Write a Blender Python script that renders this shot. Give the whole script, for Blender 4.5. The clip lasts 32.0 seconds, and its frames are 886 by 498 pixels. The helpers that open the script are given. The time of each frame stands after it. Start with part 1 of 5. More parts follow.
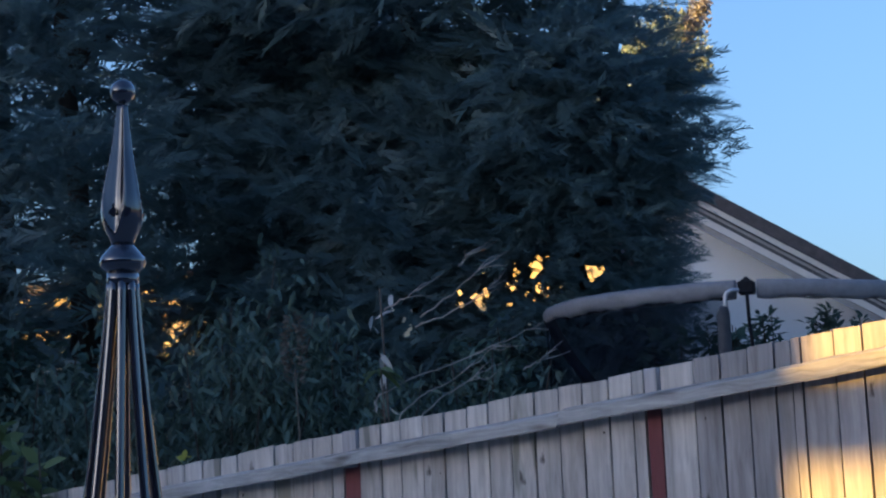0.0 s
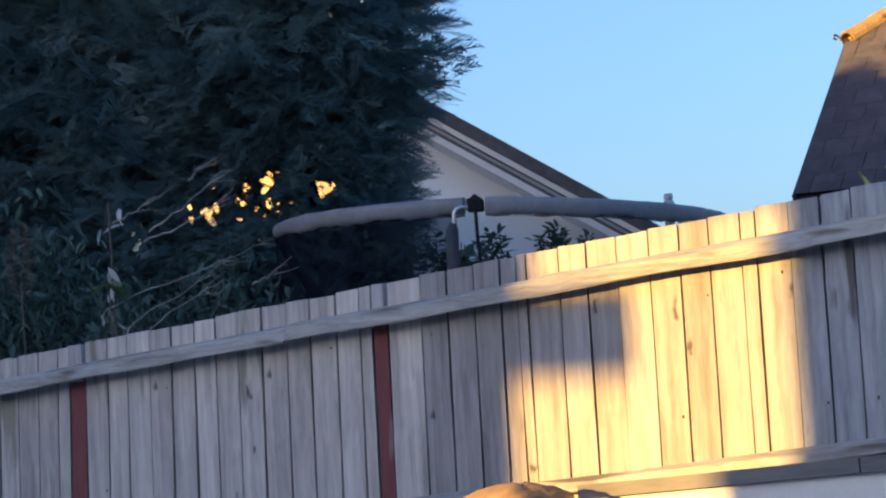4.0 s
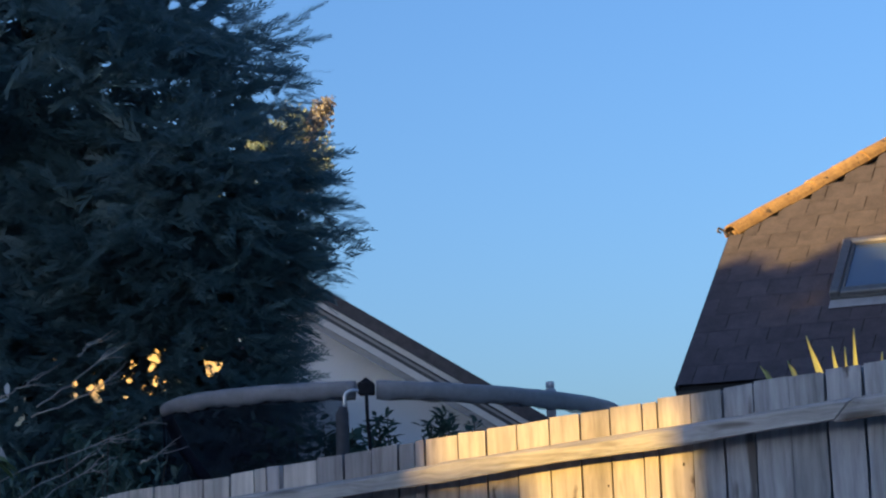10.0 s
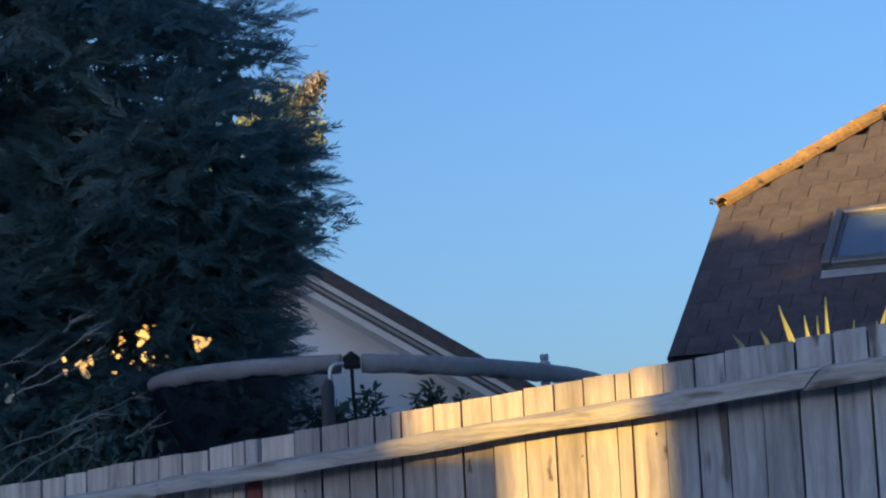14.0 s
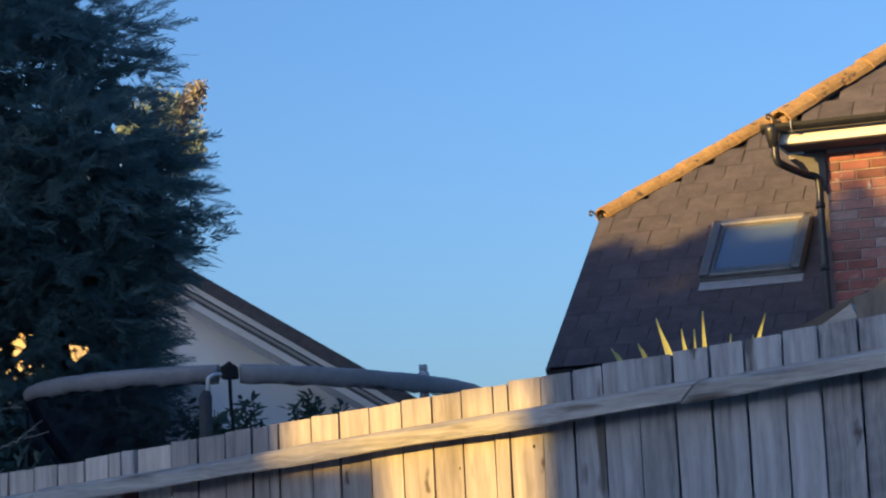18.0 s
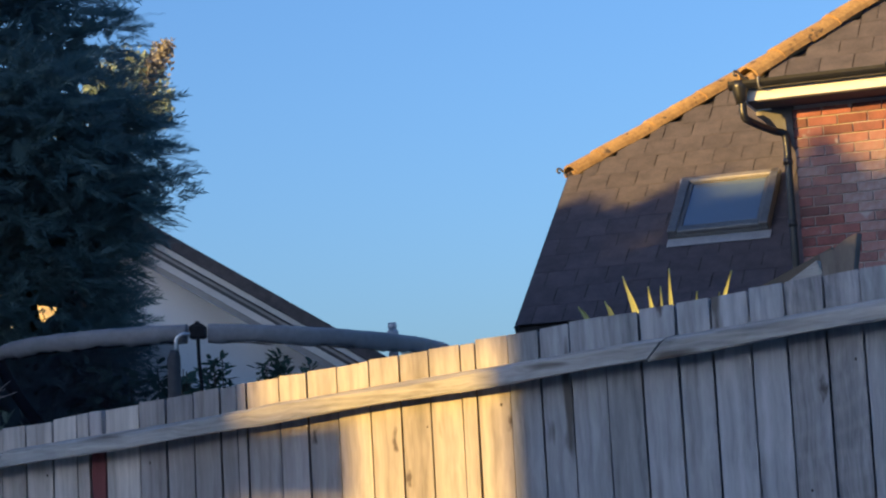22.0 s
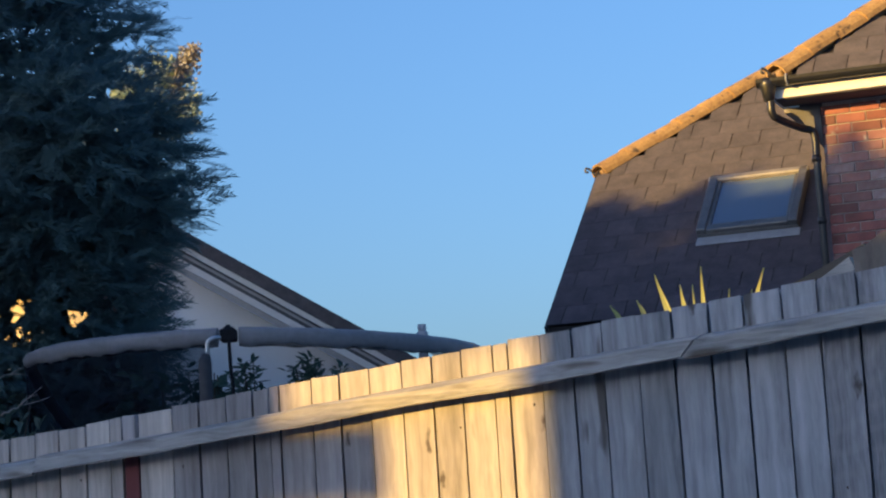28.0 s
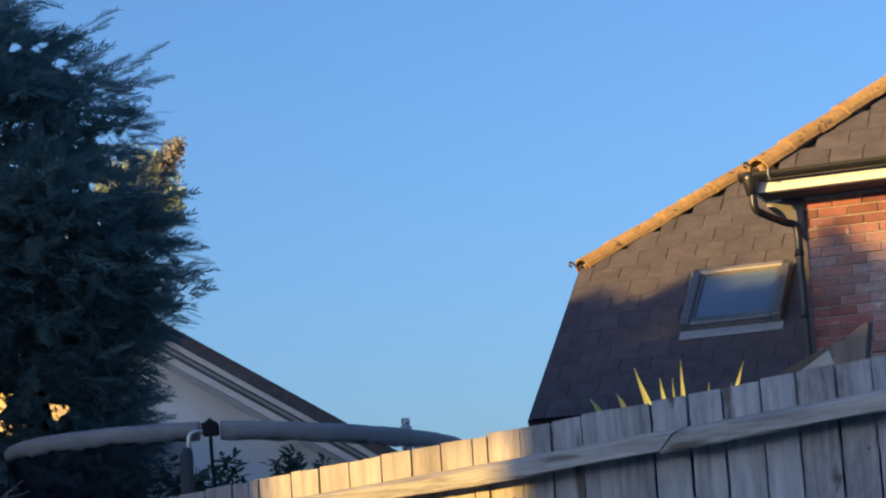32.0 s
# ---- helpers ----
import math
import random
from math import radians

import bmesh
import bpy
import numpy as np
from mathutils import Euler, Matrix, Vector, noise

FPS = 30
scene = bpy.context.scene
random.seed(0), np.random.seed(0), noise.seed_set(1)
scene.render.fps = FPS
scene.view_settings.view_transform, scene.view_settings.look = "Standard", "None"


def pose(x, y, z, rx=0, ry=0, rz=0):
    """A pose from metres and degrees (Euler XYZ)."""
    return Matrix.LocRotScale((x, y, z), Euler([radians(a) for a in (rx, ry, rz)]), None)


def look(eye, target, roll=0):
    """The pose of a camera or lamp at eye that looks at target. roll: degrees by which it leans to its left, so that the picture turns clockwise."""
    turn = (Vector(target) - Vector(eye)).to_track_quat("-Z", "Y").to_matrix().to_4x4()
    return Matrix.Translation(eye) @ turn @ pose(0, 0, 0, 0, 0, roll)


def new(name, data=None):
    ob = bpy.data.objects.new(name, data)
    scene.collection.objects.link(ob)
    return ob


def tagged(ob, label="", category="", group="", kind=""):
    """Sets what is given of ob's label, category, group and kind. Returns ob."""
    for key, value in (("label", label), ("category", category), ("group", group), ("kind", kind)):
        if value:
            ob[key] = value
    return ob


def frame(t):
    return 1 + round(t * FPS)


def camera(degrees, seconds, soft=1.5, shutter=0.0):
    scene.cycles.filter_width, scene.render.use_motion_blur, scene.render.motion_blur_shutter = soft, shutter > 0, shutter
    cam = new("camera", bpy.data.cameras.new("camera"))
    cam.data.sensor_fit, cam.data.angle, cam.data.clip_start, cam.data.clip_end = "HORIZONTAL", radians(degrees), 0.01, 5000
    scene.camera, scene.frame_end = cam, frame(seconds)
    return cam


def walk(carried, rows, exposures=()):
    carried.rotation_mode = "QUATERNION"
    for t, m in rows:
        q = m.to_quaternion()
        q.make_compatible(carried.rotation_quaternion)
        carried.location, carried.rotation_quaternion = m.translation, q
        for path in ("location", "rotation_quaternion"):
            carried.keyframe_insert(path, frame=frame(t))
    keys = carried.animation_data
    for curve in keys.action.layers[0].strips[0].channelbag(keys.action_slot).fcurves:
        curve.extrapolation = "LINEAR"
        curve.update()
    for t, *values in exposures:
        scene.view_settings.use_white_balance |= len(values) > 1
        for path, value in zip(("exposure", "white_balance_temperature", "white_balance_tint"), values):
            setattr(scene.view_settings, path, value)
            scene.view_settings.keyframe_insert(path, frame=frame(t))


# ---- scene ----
cam = camera(19.0, 32.0, soft=2.2)
PATH = [
    (0, -0.0159, 0.0031, 1.5013, 97.1148, 3.615, 11.6849),
    (0.5, -0.0239, -0.0004, 1.5028, 96.6439, 4.0873, 12.349),
    (1, -0.0319, -0.013, 1.5087, 96.4734, 4.1516, 12.5032),
    (1.5, -0.0126, -0.0005, 1.4997, 96.1234, 4.2908, 11.5692),
    (2, -0.0073, 0.0037, 1.5009, 95.9529, 4.4995, 10.8068),
    (2.5, -0.0095, -0.0009, 1.5122, 95.7004, 4.7556, 9.3639),
    (3, -0.0071, -0.0018, 1.5066, 95.1749, 4.4645, 7.9123),
    (3.5, -0.0025, 0.0008, 1.4983, 94.783, 3.9679, 6.9678),
    (4, -0.0007, -0.0009, 1.4969, 94.9385, 3.6583, 5.8776),
    (4.5, -0.0004, -0.0043, 1.4965, 95.3231, 3.5278, 5.4213),
    (6.5, 0.0057, -0.008, 1.4948, 95.1768, 3.3769, 4.8356),
    (7, 0.0045, -0.0076, 1.4954, 95.9187, 3.375, 4.8221),
    (7.5, 0.0098, -0.006, 1.4987, 96.4263, 3.8011, 5.399),
    (8, 0.008, -0.0068, 1.5018, 96.6446, 3.9639, 5.1175),
    (8.5, -0.0052, -0.0087, 1.5009, 97.4159, 3.5919, 3.5619),
    (9, -0.0245, -0.0013, 1.5062, 98.1656, 3.3324, 2.3825),
    (9.5, -0.0696, 0.0096, 1.5072, 98.2205, 3.1413, 3.1197),
    (10, -0.0776, 0.017, 1.5071, 98.7473, 2.4721, 3.0051),
    (10.5, -0.0375, 0.0079, 1.5042, 98.7351, 2.3171, 3.0397),
    (11, -0.0186, 0.0036, 1.4974, 98.6231, 2.2673, 3.0466),
    (11.5, -0.0088, -0.0014, 1.4909, 98.3476, 2.1758, 2.0999),
    (12, -0.005, -0.001, 1.4946, 98.1082, 2.3796, 2.09),
    (12.5, -0.0048, -0.0006, 1.4944, 98.6153, 2.348, 3.1403),
    (13, -0.0038, -0.0055, 1.4958, 99.2727, 2.2578, 3.3714),
    (13.5, 0.001, -0.0052, 1.4967, 98.9122, 2.4015, 3.4043),
    (14, -0.0014, -0.0021, 1.4966, 98.1861, 2.9543, 3.1097),
    (14.5, -0.0025, -0.0003, 1.4986, 97.9249, 3.398, 2.6703),
    (16.5, 0.0012, 0.0062, 1.5051, 97.4131, 3.2649, 1.5732),
    (17, -0.0003, 0.0084, 1.5048, 97.7753, 3.1798, 1.0203),
    (17.5, 0.0015, 0.0074, 1.5032, 97.9572, 3.015, 0.8122),
    (18, 0.0018, 0.0057, 1.5028, 98.262, 2.966, 0.4846),
    (18.5, 0.0011, 0.0043, 1.5015, 98.4155, 2.6711, 0.4593),
    (19, 0, 0, 1.5, 98.8322, 2.5478, 0.3958),
    (19.5, 0.0024, -0.0001, 1.5016, 99.2005, 2.4152, 0.6294),
    (20, 0.0016, -0.0026, 1.505, 99.3909, 2.7242, 0.8118),
    (20.5, 0.0029, -0.0039, 1.504, 99.1269, 2.9187, 0.6391),
    (21, 0.0042, -0.0049, 1.5041, 98.6549, 3.081, 0.7086),
    (21.5, 0.0053, -0.0008, 1.5099, 97.8291, 3.5151, 0.3271),
    (22, 0.0089, -0.0006, 1.5052, 97.3098, 3.3556, -0.1347),
    (22.5, 0.0083, -0.0036, 1.506, 97.5633, 2.9879, -0.0412),
    (23, 0.0042, -0.003, 1.5075, 98.0226, 2.3882, 0.1763),
    (23.5, 0.0023, -0.0038, 1.5035, 98.064, 1.8015, 0.4276),
    (24, -0.0006, 0.0022, 1.5022, 97.523, 1.8314, 1.0567),
    (24.5, -0.002, -0.0018, 1.503, 97.0169, 2.3524, 1.5096),
    (26.5, -0.0054, 0.0087, 1.505, 97.7891, 3.6114, 1.8933),
    (27, -0.0014, 0.0054, 1.5036, 97.7593, 3.6922, 1.4658),
    (27.5, -0.0026, 0.0056, 1.5043, 97.681, 3.8036, 0.8549),
    (28, 0.0001, 0.007, 1.5044, 97.3846, 3.897, 0.5444),
    (28.5, -0.0014, 0.0058, 1.504, 97.1059, 4.0592, 0.1813),
    (29, 0.0054, 0.0042, 1.5024, 97.2092, 4.3114, -0.2591),
    (29.5, 0.0084, -0.0007, 1.5016, 97.4333, 3.9377, -0.9958),
    (30, 0.0106, 0.0022, 1.5009, 98.0104, 3.617, -1.1467),
    (30.5, 0.0066, 0.0036, 1.4993, 98.6346, 3.4716, -0.8915),
    (31, 0.0076, 0.003, 1.4999, 98.6375, 3.3195, -0.5673),
    (31.5, 0.0099, 0.0007, 1.5009, 98.985, 3.5314, -0.1469),
    (32, 0.013, -0.0025, 1.5001, 99.3981, 3.9185, 0.2211),
]
walk(cam, [(r[0], pose(*r[1:])) for r in PATH], [(0.0, 1.80, 5760, 19), (1.0, 1.91, 5850, 20), (4.5, 1.90, 5850, 20), (7.8, 1.76, 5670, 17), (9.0, 1.45, 5500, 16), (21.0, 1.42, 5480, 16), (29.0, 1.42, 5500, 16), (32.0, 1.38, 5480, 16)])

# ---- world, sun, exposure ----
SUN_ELEV, SUN_H = 9.0, Vector((-0.8, -0.6, 0))          # low evening sun behind the camera, to its left
world = bpy.data.worlds.new("evening_sky")
scene.world = world
world.use_nodes = True
wn = world.node_tree.nodes
sky = wn.new("ShaderNodeTexSky")
sky.sky_type, sky.sun_disc = "NISHITA", False
sky.sun_elevation, sky.sun_rotation = radians(SUN_ELEV), math.atan2(SUN_H.x, SUN_H.y)
sky.air_density, sky.dust_density, sky.ozone_density = 1.0, 2.3, 3.5
world.node_tree.links.new(sky.outputs[0], wn["Background"].inputs[0])
wn["Background"].inputs[1].default_value = 0.092
sun = new("sun", bpy.data.lights.new("sun", "SUN"))
sun.data.energy, sun.data.angle, sun.data.color = 4.05, radians(0.42), (1.0, 0.565, 0.105)
sun.matrix_world = look((0, 0, 0), -(SUN_H + Vector((0, 0, math.tan(radians(SUN_ELEV))))))


# ---- materials ----
def mat(name, a, b, rough=0.7, scale=8.0, stretch=(1, 1, 1), bump=0.2, metal=0.0, vary=0.0, fine=60.0, spots=None, coords="Object", detail=6.0, spec=0.5, knots=None, arcs=False, grain=None):
    """A surface between the colours a and b by noise at two scales, stretched along the grain; vary: how far objects differ."""
    m = bpy.data.materials.new(name)
    m.use_nodes = True
    n, l = m.node_tree.nodes, m.node_tree.links
    p = n["Principled BSDF"]
    p.inputs["Metallic"].default_value = metal
    p.inputs["Specular IOR Level"].default_value = spec
    tc, mp, info = n.new("ShaderNodeTexCoord"), n.new("ShaderNodeMapping"), n.new("ShaderNodeObjectInfo")
    mp.inputs["Scale"].default_value = stretch
    l.new(tc.outputs[coords], mp.inputs["Vector"])
    off = n.new("ShaderNodeVectorMath")
    off.operation = "SCALE"
    off.inputs[0].default_value = (13.7, 5.1, 9.3)
    l.new(info.outputs["Random"], off.inputs["Scale"])
    l.new(off.outputs[0], mp.inputs["Location"])
    big, small = n.new("ShaderNodeTexNoise"), n.new("ShaderNodeTexNoise")
    for t, s in ((big, scale), (small, fine)):
        t.inputs["Scale"].default_value = s
        t.inputs["Detail"].default_value = detail
        t.inputs["Roughness"].default_value = 0.6
        l.new(mp.outputs[0], t.inputs["Vector"])
    if grain:                                           # long fine fibres, drawn out along the board
        gm = n.new("ShaderNodeMapping")
        gm.inputs["Scale"].default_value = grain
        l.new(tc.outputs[coords], gm.inputs["Vector"])
        l.new(off.outputs[0], gm.inputs["Location"])
        wave, push = n.new("ShaderNodeTexNoise"), n.new("ShaderNodeMix")
        wave.inputs["Scale"].default_value = 7.0
        l.new(tc.outputs[coords], wave.inputs["Vector"])
        push.data_type, push.inputs[0].default_value = "VECTOR", 0.025
        l.new(gm.outputs[0], push.inputs[4])
        l.new(wave.outputs["Color"], push.inputs[5])
        l.new(push.outputs[1], small.inputs["Vector"])
    mixn = n.new("ShaderNodeMix")
    mixn.inputs[0].default_value = 0.55 if grain else 0.4
    l.new(big.outputs["Fac"], mixn.inputs[2])
    l.new(small.outputs["Fac"], mixn.inputs[3])
    ramp = n.new("ShaderNodeValToRGB")
    ramp.color_ramp.elements[0].position, ramp.color_ramp.elements[1].position = 0.33, 0.67
    ramp.color_ramp.elements[0].color, ramp.color_ramp.elements[1].color = (*a, 1), (*b, 1)
    l.new(mixn.outputs[0], ramp.inputs[0])
    colour = ramp.outputs[0]
    if spots:                                           # (colour, scale, threshold): knots, lichen, stains
        sp, gate, mix = n.new("ShaderNodeTexNoise"), n.new("ShaderNodeValToRGB"), n.new("ShaderNodeMix")
        sp.inputs["Scale"].default_value, sp.inputs["Detail"].default_value = spots[1], 3.0
        l.new(mp.outputs[0], sp.inputs["Vector"])
        gate.color_ramp.elements[0].position, gate.color_ramp.elements[1].position = spots[2], spots[2] + 0.06
        l.new(sp.outputs["Fac"], gate.inputs[0])
        mix.data_type = "RGBA"
        l.new(gate.outputs[0], mix.inputs[0])
        l.new(colour, mix.inputs[6])
        mix.inputs[7].default_value = (*spots[0], 1)
        colour = mix.outputs[2]
    if knots:                                           # round dark knots, here and there
        km, vo, near, pick, both, mix = n.new("ShaderNodeMapping"), n.new("ShaderNodeTexVoronoi"), n.new("ShaderNodeMapRange"), n.new("ShaderNodeMath"), n.new("ShaderNodeMath"), n.new("ShaderNodeMix")
        km.inputs["Scale"].default_value = knots
        km.inputs["Rotation"].default_value = (radians(90), 0, 0)
        vo.voronoi_dimensions = "2D"
        l.new(tc.outputs[coords], km.inputs["Vector"])
        l.new(off.outputs[0], km.inputs["Location"])
        wob, addv = n.new("ShaderNodeTexNoise"), n.new("ShaderNodeMix")
        wob.inputs["Scale"].default_value = 5.0
        l.new(km.outputs[0], wob.inputs["Vector"])
        addv.data_type, addv.inputs[0].default_value = "VECTOR", 0.26
        l.new(km.outputs[0], addv.inputs[4])
        l.new(wob.outputs["Color"], addv.inputs[5])
        l.new(addv.outputs[1], vo.inputs["Vector"])
        vo.inputs["Scale"].default_value = 1.0
        near.inputs[1].default_value, near.inputs[2].default_value, near.inputs[3].default_value, near.inputs[4].default_value = 0.025, 0.075, 0.85, 0.0
        l.new(vo.outputs["Distance"], near.inputs[0])
        sepc = n.new("ShaderNodeSeparateColor")
        l.new(vo.outputs["Color"], sepc.inputs[0])
        pick.operation, both.operation = "GREATER_THAN", "MULTIPLY"
        pick.inputs[1].default_value = 0.5
        l.new(sepc.outputs[0], pick.inputs[0])
        l.new(near.outputs[0], both.inputs[0])
        l.new(pick.outputs[0], both.inputs[1])
        mix.data_type = "RGBA"
        l.new(both.outputs[0], mix.inputs[0])
        l.new(colour, mix.inputs[6])
        mix.inputs[7].default_value = (0.055, 0.042, 0.036, 1)
        colour = mix.outputs[2]
    if arcs:                                            # curved saw marks
        am, wv, mix, gate = n.new("ShaderNodeMapping"), n.new("ShaderNodeTexWave"), n.new("ShaderNodeMix"), n.new("ShaderNodeMapRange")
        am.inputs["Location"].default_value = (0.02, 0, -2.05)
        l.new(tc.outputs[coords], am.inputs["Vector"])
        wv.wave_type, wv.rings_direction = "RINGS", "Y"
        wv.inputs["Scale"].default_value, wv.inputs["Distortion"].default_value, wv.inputs["Detail"].default_value = 6.0, 5.0, 4.0
        l.new(am.outputs[0], wv.inputs["Vector"])
        gate.inputs[1].default_value, gate.inputs[2].default_value, gate.inputs[3].default_value, gate.inputs[4].default_value = 0.6, 1.0, 0.0, 0.11
        l.new(wv.outputs["Fac"], gate.inputs[0])
        mix.data_type = "RGBA"
        l.new(gate.outputs[0], mix.inputs[0])
        l.new(colour, mix.inputs[6])
        mix.inputs[7].default_value = (0.52, 0.50, 0.47, 1)
        colour = mix.outputs[2]
    if vary:
        hsv, mr = n.new("ShaderNodeHueSaturation"), n.new("ShaderNodeMapRange")
        mr.inputs[3].default_value, mr.inputs[4].default_value = 1 - vary, 1 + vary
        l.new(info.outputs["Random"], mr.inputs[0])
        l.new(mr.outputs[0], hsv.inputs["Value"])
        l.new(colour, hsv.inputs["Color"])
        colour = hsv.outputs[0]
    l.new(colour, p.inputs["Base Color"])
    rr = n.new("ShaderNodeMapRange")
    rr.inputs[3].default_value, rr.inputs[4].default_value = max(rough - 0.1, 0.02), min(rough + 0.1, 1)
    l.new(small.outputs["Fac"], rr.inputs[0])
    l.new(rr.outputs[0], p.inputs["Roughness"])
    if bump:
        b_ = n.new("ShaderNodeBump")
        b_.inputs["Strength"].default_value, b_.inputs["Distance"].default_value = bump, 0.01
        l.new(mixn.outputs[0], b_.inputs["Height"])
        l.new(b_.outputs[0], p.inputs["Normal"])
    return m


def leafy(name, a, b, rough=0.55, trans=0.25, gloss=0.12):
    """Foliage: each leaf has its own tone, and lets some light through."""
    m = bpy.data.materials.new(name)
    m.use_nodes = True
    n, l = m.node_tree.nodes, m.node_tree.links
    p = n["Principled BSDF"]
    geo, ramp, tc, no = n.new("ShaderNodeNewGeometry"), n.new("ShaderNodeValToRGB"), n.new("ShaderNodeTexCoord"), n.new("ShaderNodeTexNoise")
    no.inputs["Scale"].default_value = 1.6
    l.new(tc.outputs["Object"], no.inputs["Vector"])
    add = n.new("ShaderNodeMix")
    add.inputs[0].default_value = 0.5
    l.new(geo.outputs["Random Per Island"], add.inputs[2])
    l.new(no.outputs["Fac"], add.inputs[3])
    ramp.color_ramp.elements[0].color, ramp.color_ramp.elements[1].color = (*a, 1), (*b, 1)
    ramp.color_ramp.elements[0].position, ramp.color_ramp.elements[1].position = 0.2, 0.85
    l.new(add.outputs[0], ramp.inputs[0])
    l.new(ramp.outputs[0], p.inputs["Base Color"])
    p.inputs["Roughness"].default_value = rough
    p.inputs["Specular IOR Level"].default_value = gloss
    tr, mix = n.new("ShaderNodeBsdfTranslucent"), n.new("ShaderNodeMixShader")
    l.new(ramp.outputs[0], tr.inputs["Color"])
    mix.inputs[0].default_value = trans
    l.new(p.outputs[0], mix.inputs[1])
    l.new(tr.outputs[0], mix.inputs[2])
    l.new(mix.outputs[0], n["Material Output"].inputs["Surface"])
    return m


def sheer(name, colour, cover, rough=0.8):
    """Woven net or thin sleeve: part cloth, part holes."""
    m = mat(name, colour, tuple(c * 1.3 for c in colour), rough, 30, bump=0, spec=0.05)
    n, l = m.node_tree.nodes, m.node_tree.links
    tr, mix = n.new("ShaderNodeBsdfTransparent"), n.new("ShaderNodeMixShader")
    mix.inputs[0].default_value = cover
    l.new(tr.outputs[0], mix.inputs[1])
    l.new(n["Principled BSDF"].outputs[0], mix.inputs[2])
    l.new(mix.outputs[0], n["Material Output"].inputs["Surface"])
    return m


M_BOARD = mat("weathered_board", (0.17, 0.157, 0.152), (0.47, 0.44, 0.43), 0.85, 6, (1, 1, 0.22), 0.7, vary=0.10, fine=42, spots=((0.13, 0.11, 0.10), 12, 0.66), knots=(8.0, 1.0, 4.4), grain=(1, 1, 0.06))
M_COOLBOARD = mat("cool_grey_board", (0.135, 0.142, 0.152), (0.46, 0.475, 0.50), 0.85, 6, (1, 1, 0.22), 0.7, vary=0.12, fine=42, spots=((0.10, 0.095, 0.09), 12, 0.675), knots=(8.0, 1.0, 4.4), grain=(1, 1, 0.06))
M_MOSSY = mat("algae_tinged_board", (0.25, 0.225, 0.20), (0.68, 0.63, 0.575), 0.85, 6, (1, 1, 0.2), 0.7, vary=0.09, fine=42, spots=((0.24, 0.23, 0.19), 9, 0.62), knots=(8.0, 1.0, 4.0), grain=(1, 1, 0.06))
M_SAWN = mat("band_sawn_board", (0.11, 0.112, 0.122), (0.46, 0.462, 0.485), 0.85, 9, (1, 1, 0.15), 0.7, vary=0.13, fine=85, spots=((0.07, 0.055, 0.05), 15, 0.68), knots=(8.0, 1.0, 4.0), arcs=True, grain=(1, 1, 0.05))
M_RAIL = mat("weathered_rail", (0.14, 0.136, 0.128), (0.52, 0.51, 0.485), 0.85, 8, (0.16, 1, 1), 0.8, vary=0.08, fine=70, spots=((0.12, 0.105, 0.09), 11, 0.62), grain=(0.05, 1, 1))
M_GREEN = mat("damp_coping_wood", (0.10, 0.10, 0.10), (0.22, 0.21, 0.20), 0.8, 9, (0.15, 1, 1), 0.4)
M_RED = mat("red_post_stain", (0.15, 0.040, 0.042), (0.23, 0.075, 0.072), 0.8, 9, (1, 1, 0.2), 0.3, spots=((0.27, 0.20, 0.185), 11, 0.58), grain=(1, 1, 0.06))
M_SPLIT = mat("split_brown_board", (0.09, 0.078, 0.066), (0.25, 0.215, 0.185), 0.9, 9, (1, 1, 0.3), 0.8, fine=50)
M_NAIL = mat("rusty_nail", (0.05, 0.044, 0.04), (0.10, 0.085, 0.075), 0.8, 40, bump=0.1)
M_RENDER = mat("white_render", (0.70, 0.68, 0.63), (0.80, 0.78, 0.73), 0.85, 3, bump=0.15, fine=120)
M_SOIL = mat("pale_paved_ground", (0.27, 0.26, 0.24), (0.38, 0.37, 0.34), 0.95, 2, bump=0.5, fine=40)
M_BLACK = mat("black_gloss_paint", (0.008, 0.010, 0.022), (0.014, 0.016, 0.032), 0.06, 20, bump=0.0, fine=150, spec=0.7)
M_BLACK.node_tree.nodes["Principled BSDF"].inputs["Coat Weight"].default_value = 1.0
M_SLATE = mat("roof_slate", (0.060, 0.057, 0.073), (0.111, 0.102, 0.122), 0.85, 6, bump=0.3, vary=0.08, spec=0.08, fine=60, spots=((0.16, 0.15, 0.12), 7, 0.79))
M_SLATE.node_tree.nodes["Principled BSDF"].inputs["Diffuse Roughness"].default_value = 1.0
M_HIP = mat("lichened_hip_tile", (0.23, 0.14, 0.055), (0.45, 0.29, 0.10), 0.9, 10, bump=0.9, vary=0.14, fine=40, spots=((0.10, 0.07, 0.045), 11, 0.61))
M_BRICK = mat("red_brick", (0.13, 0.050, 0.045), (0.31, 0.115, 0.098), 0.85, 9, bump=0.6, vary=0.34, fine=70, spots=((0.40, 0.35, 0.34), 6, 0.64))
_n, _l = M_BRICK.node_tree.nodes, M_BRICK.node_tree.links         # pale lime bloom that gathers on some of the lower bricks
_old = _n["Principled BSDF"].inputs["Base Color"].links[0].from_socket
_info, _no, _smear, _gate, _mul, _mix = _n.new("ShaderNodeObjectInfo"), _n.new("ShaderNodeTexNoise"), _n.new("ShaderNodeTexNoise"), _n.new("ShaderNodeMapRange"), _n.new("ShaderNodeMath"), _n.new("ShaderNodeMix")
_no.inputs["Scale"].default_value, _smear.inputs["Scale"].default_value = 1.7, 22.0
_l.new(_info.outputs["Location"], _no.inputs["Vector"])
_tc = _n.new("ShaderNodeTexCoord")
_l.new(_tc.outputs["Object"], _smear.inputs["Vector"])
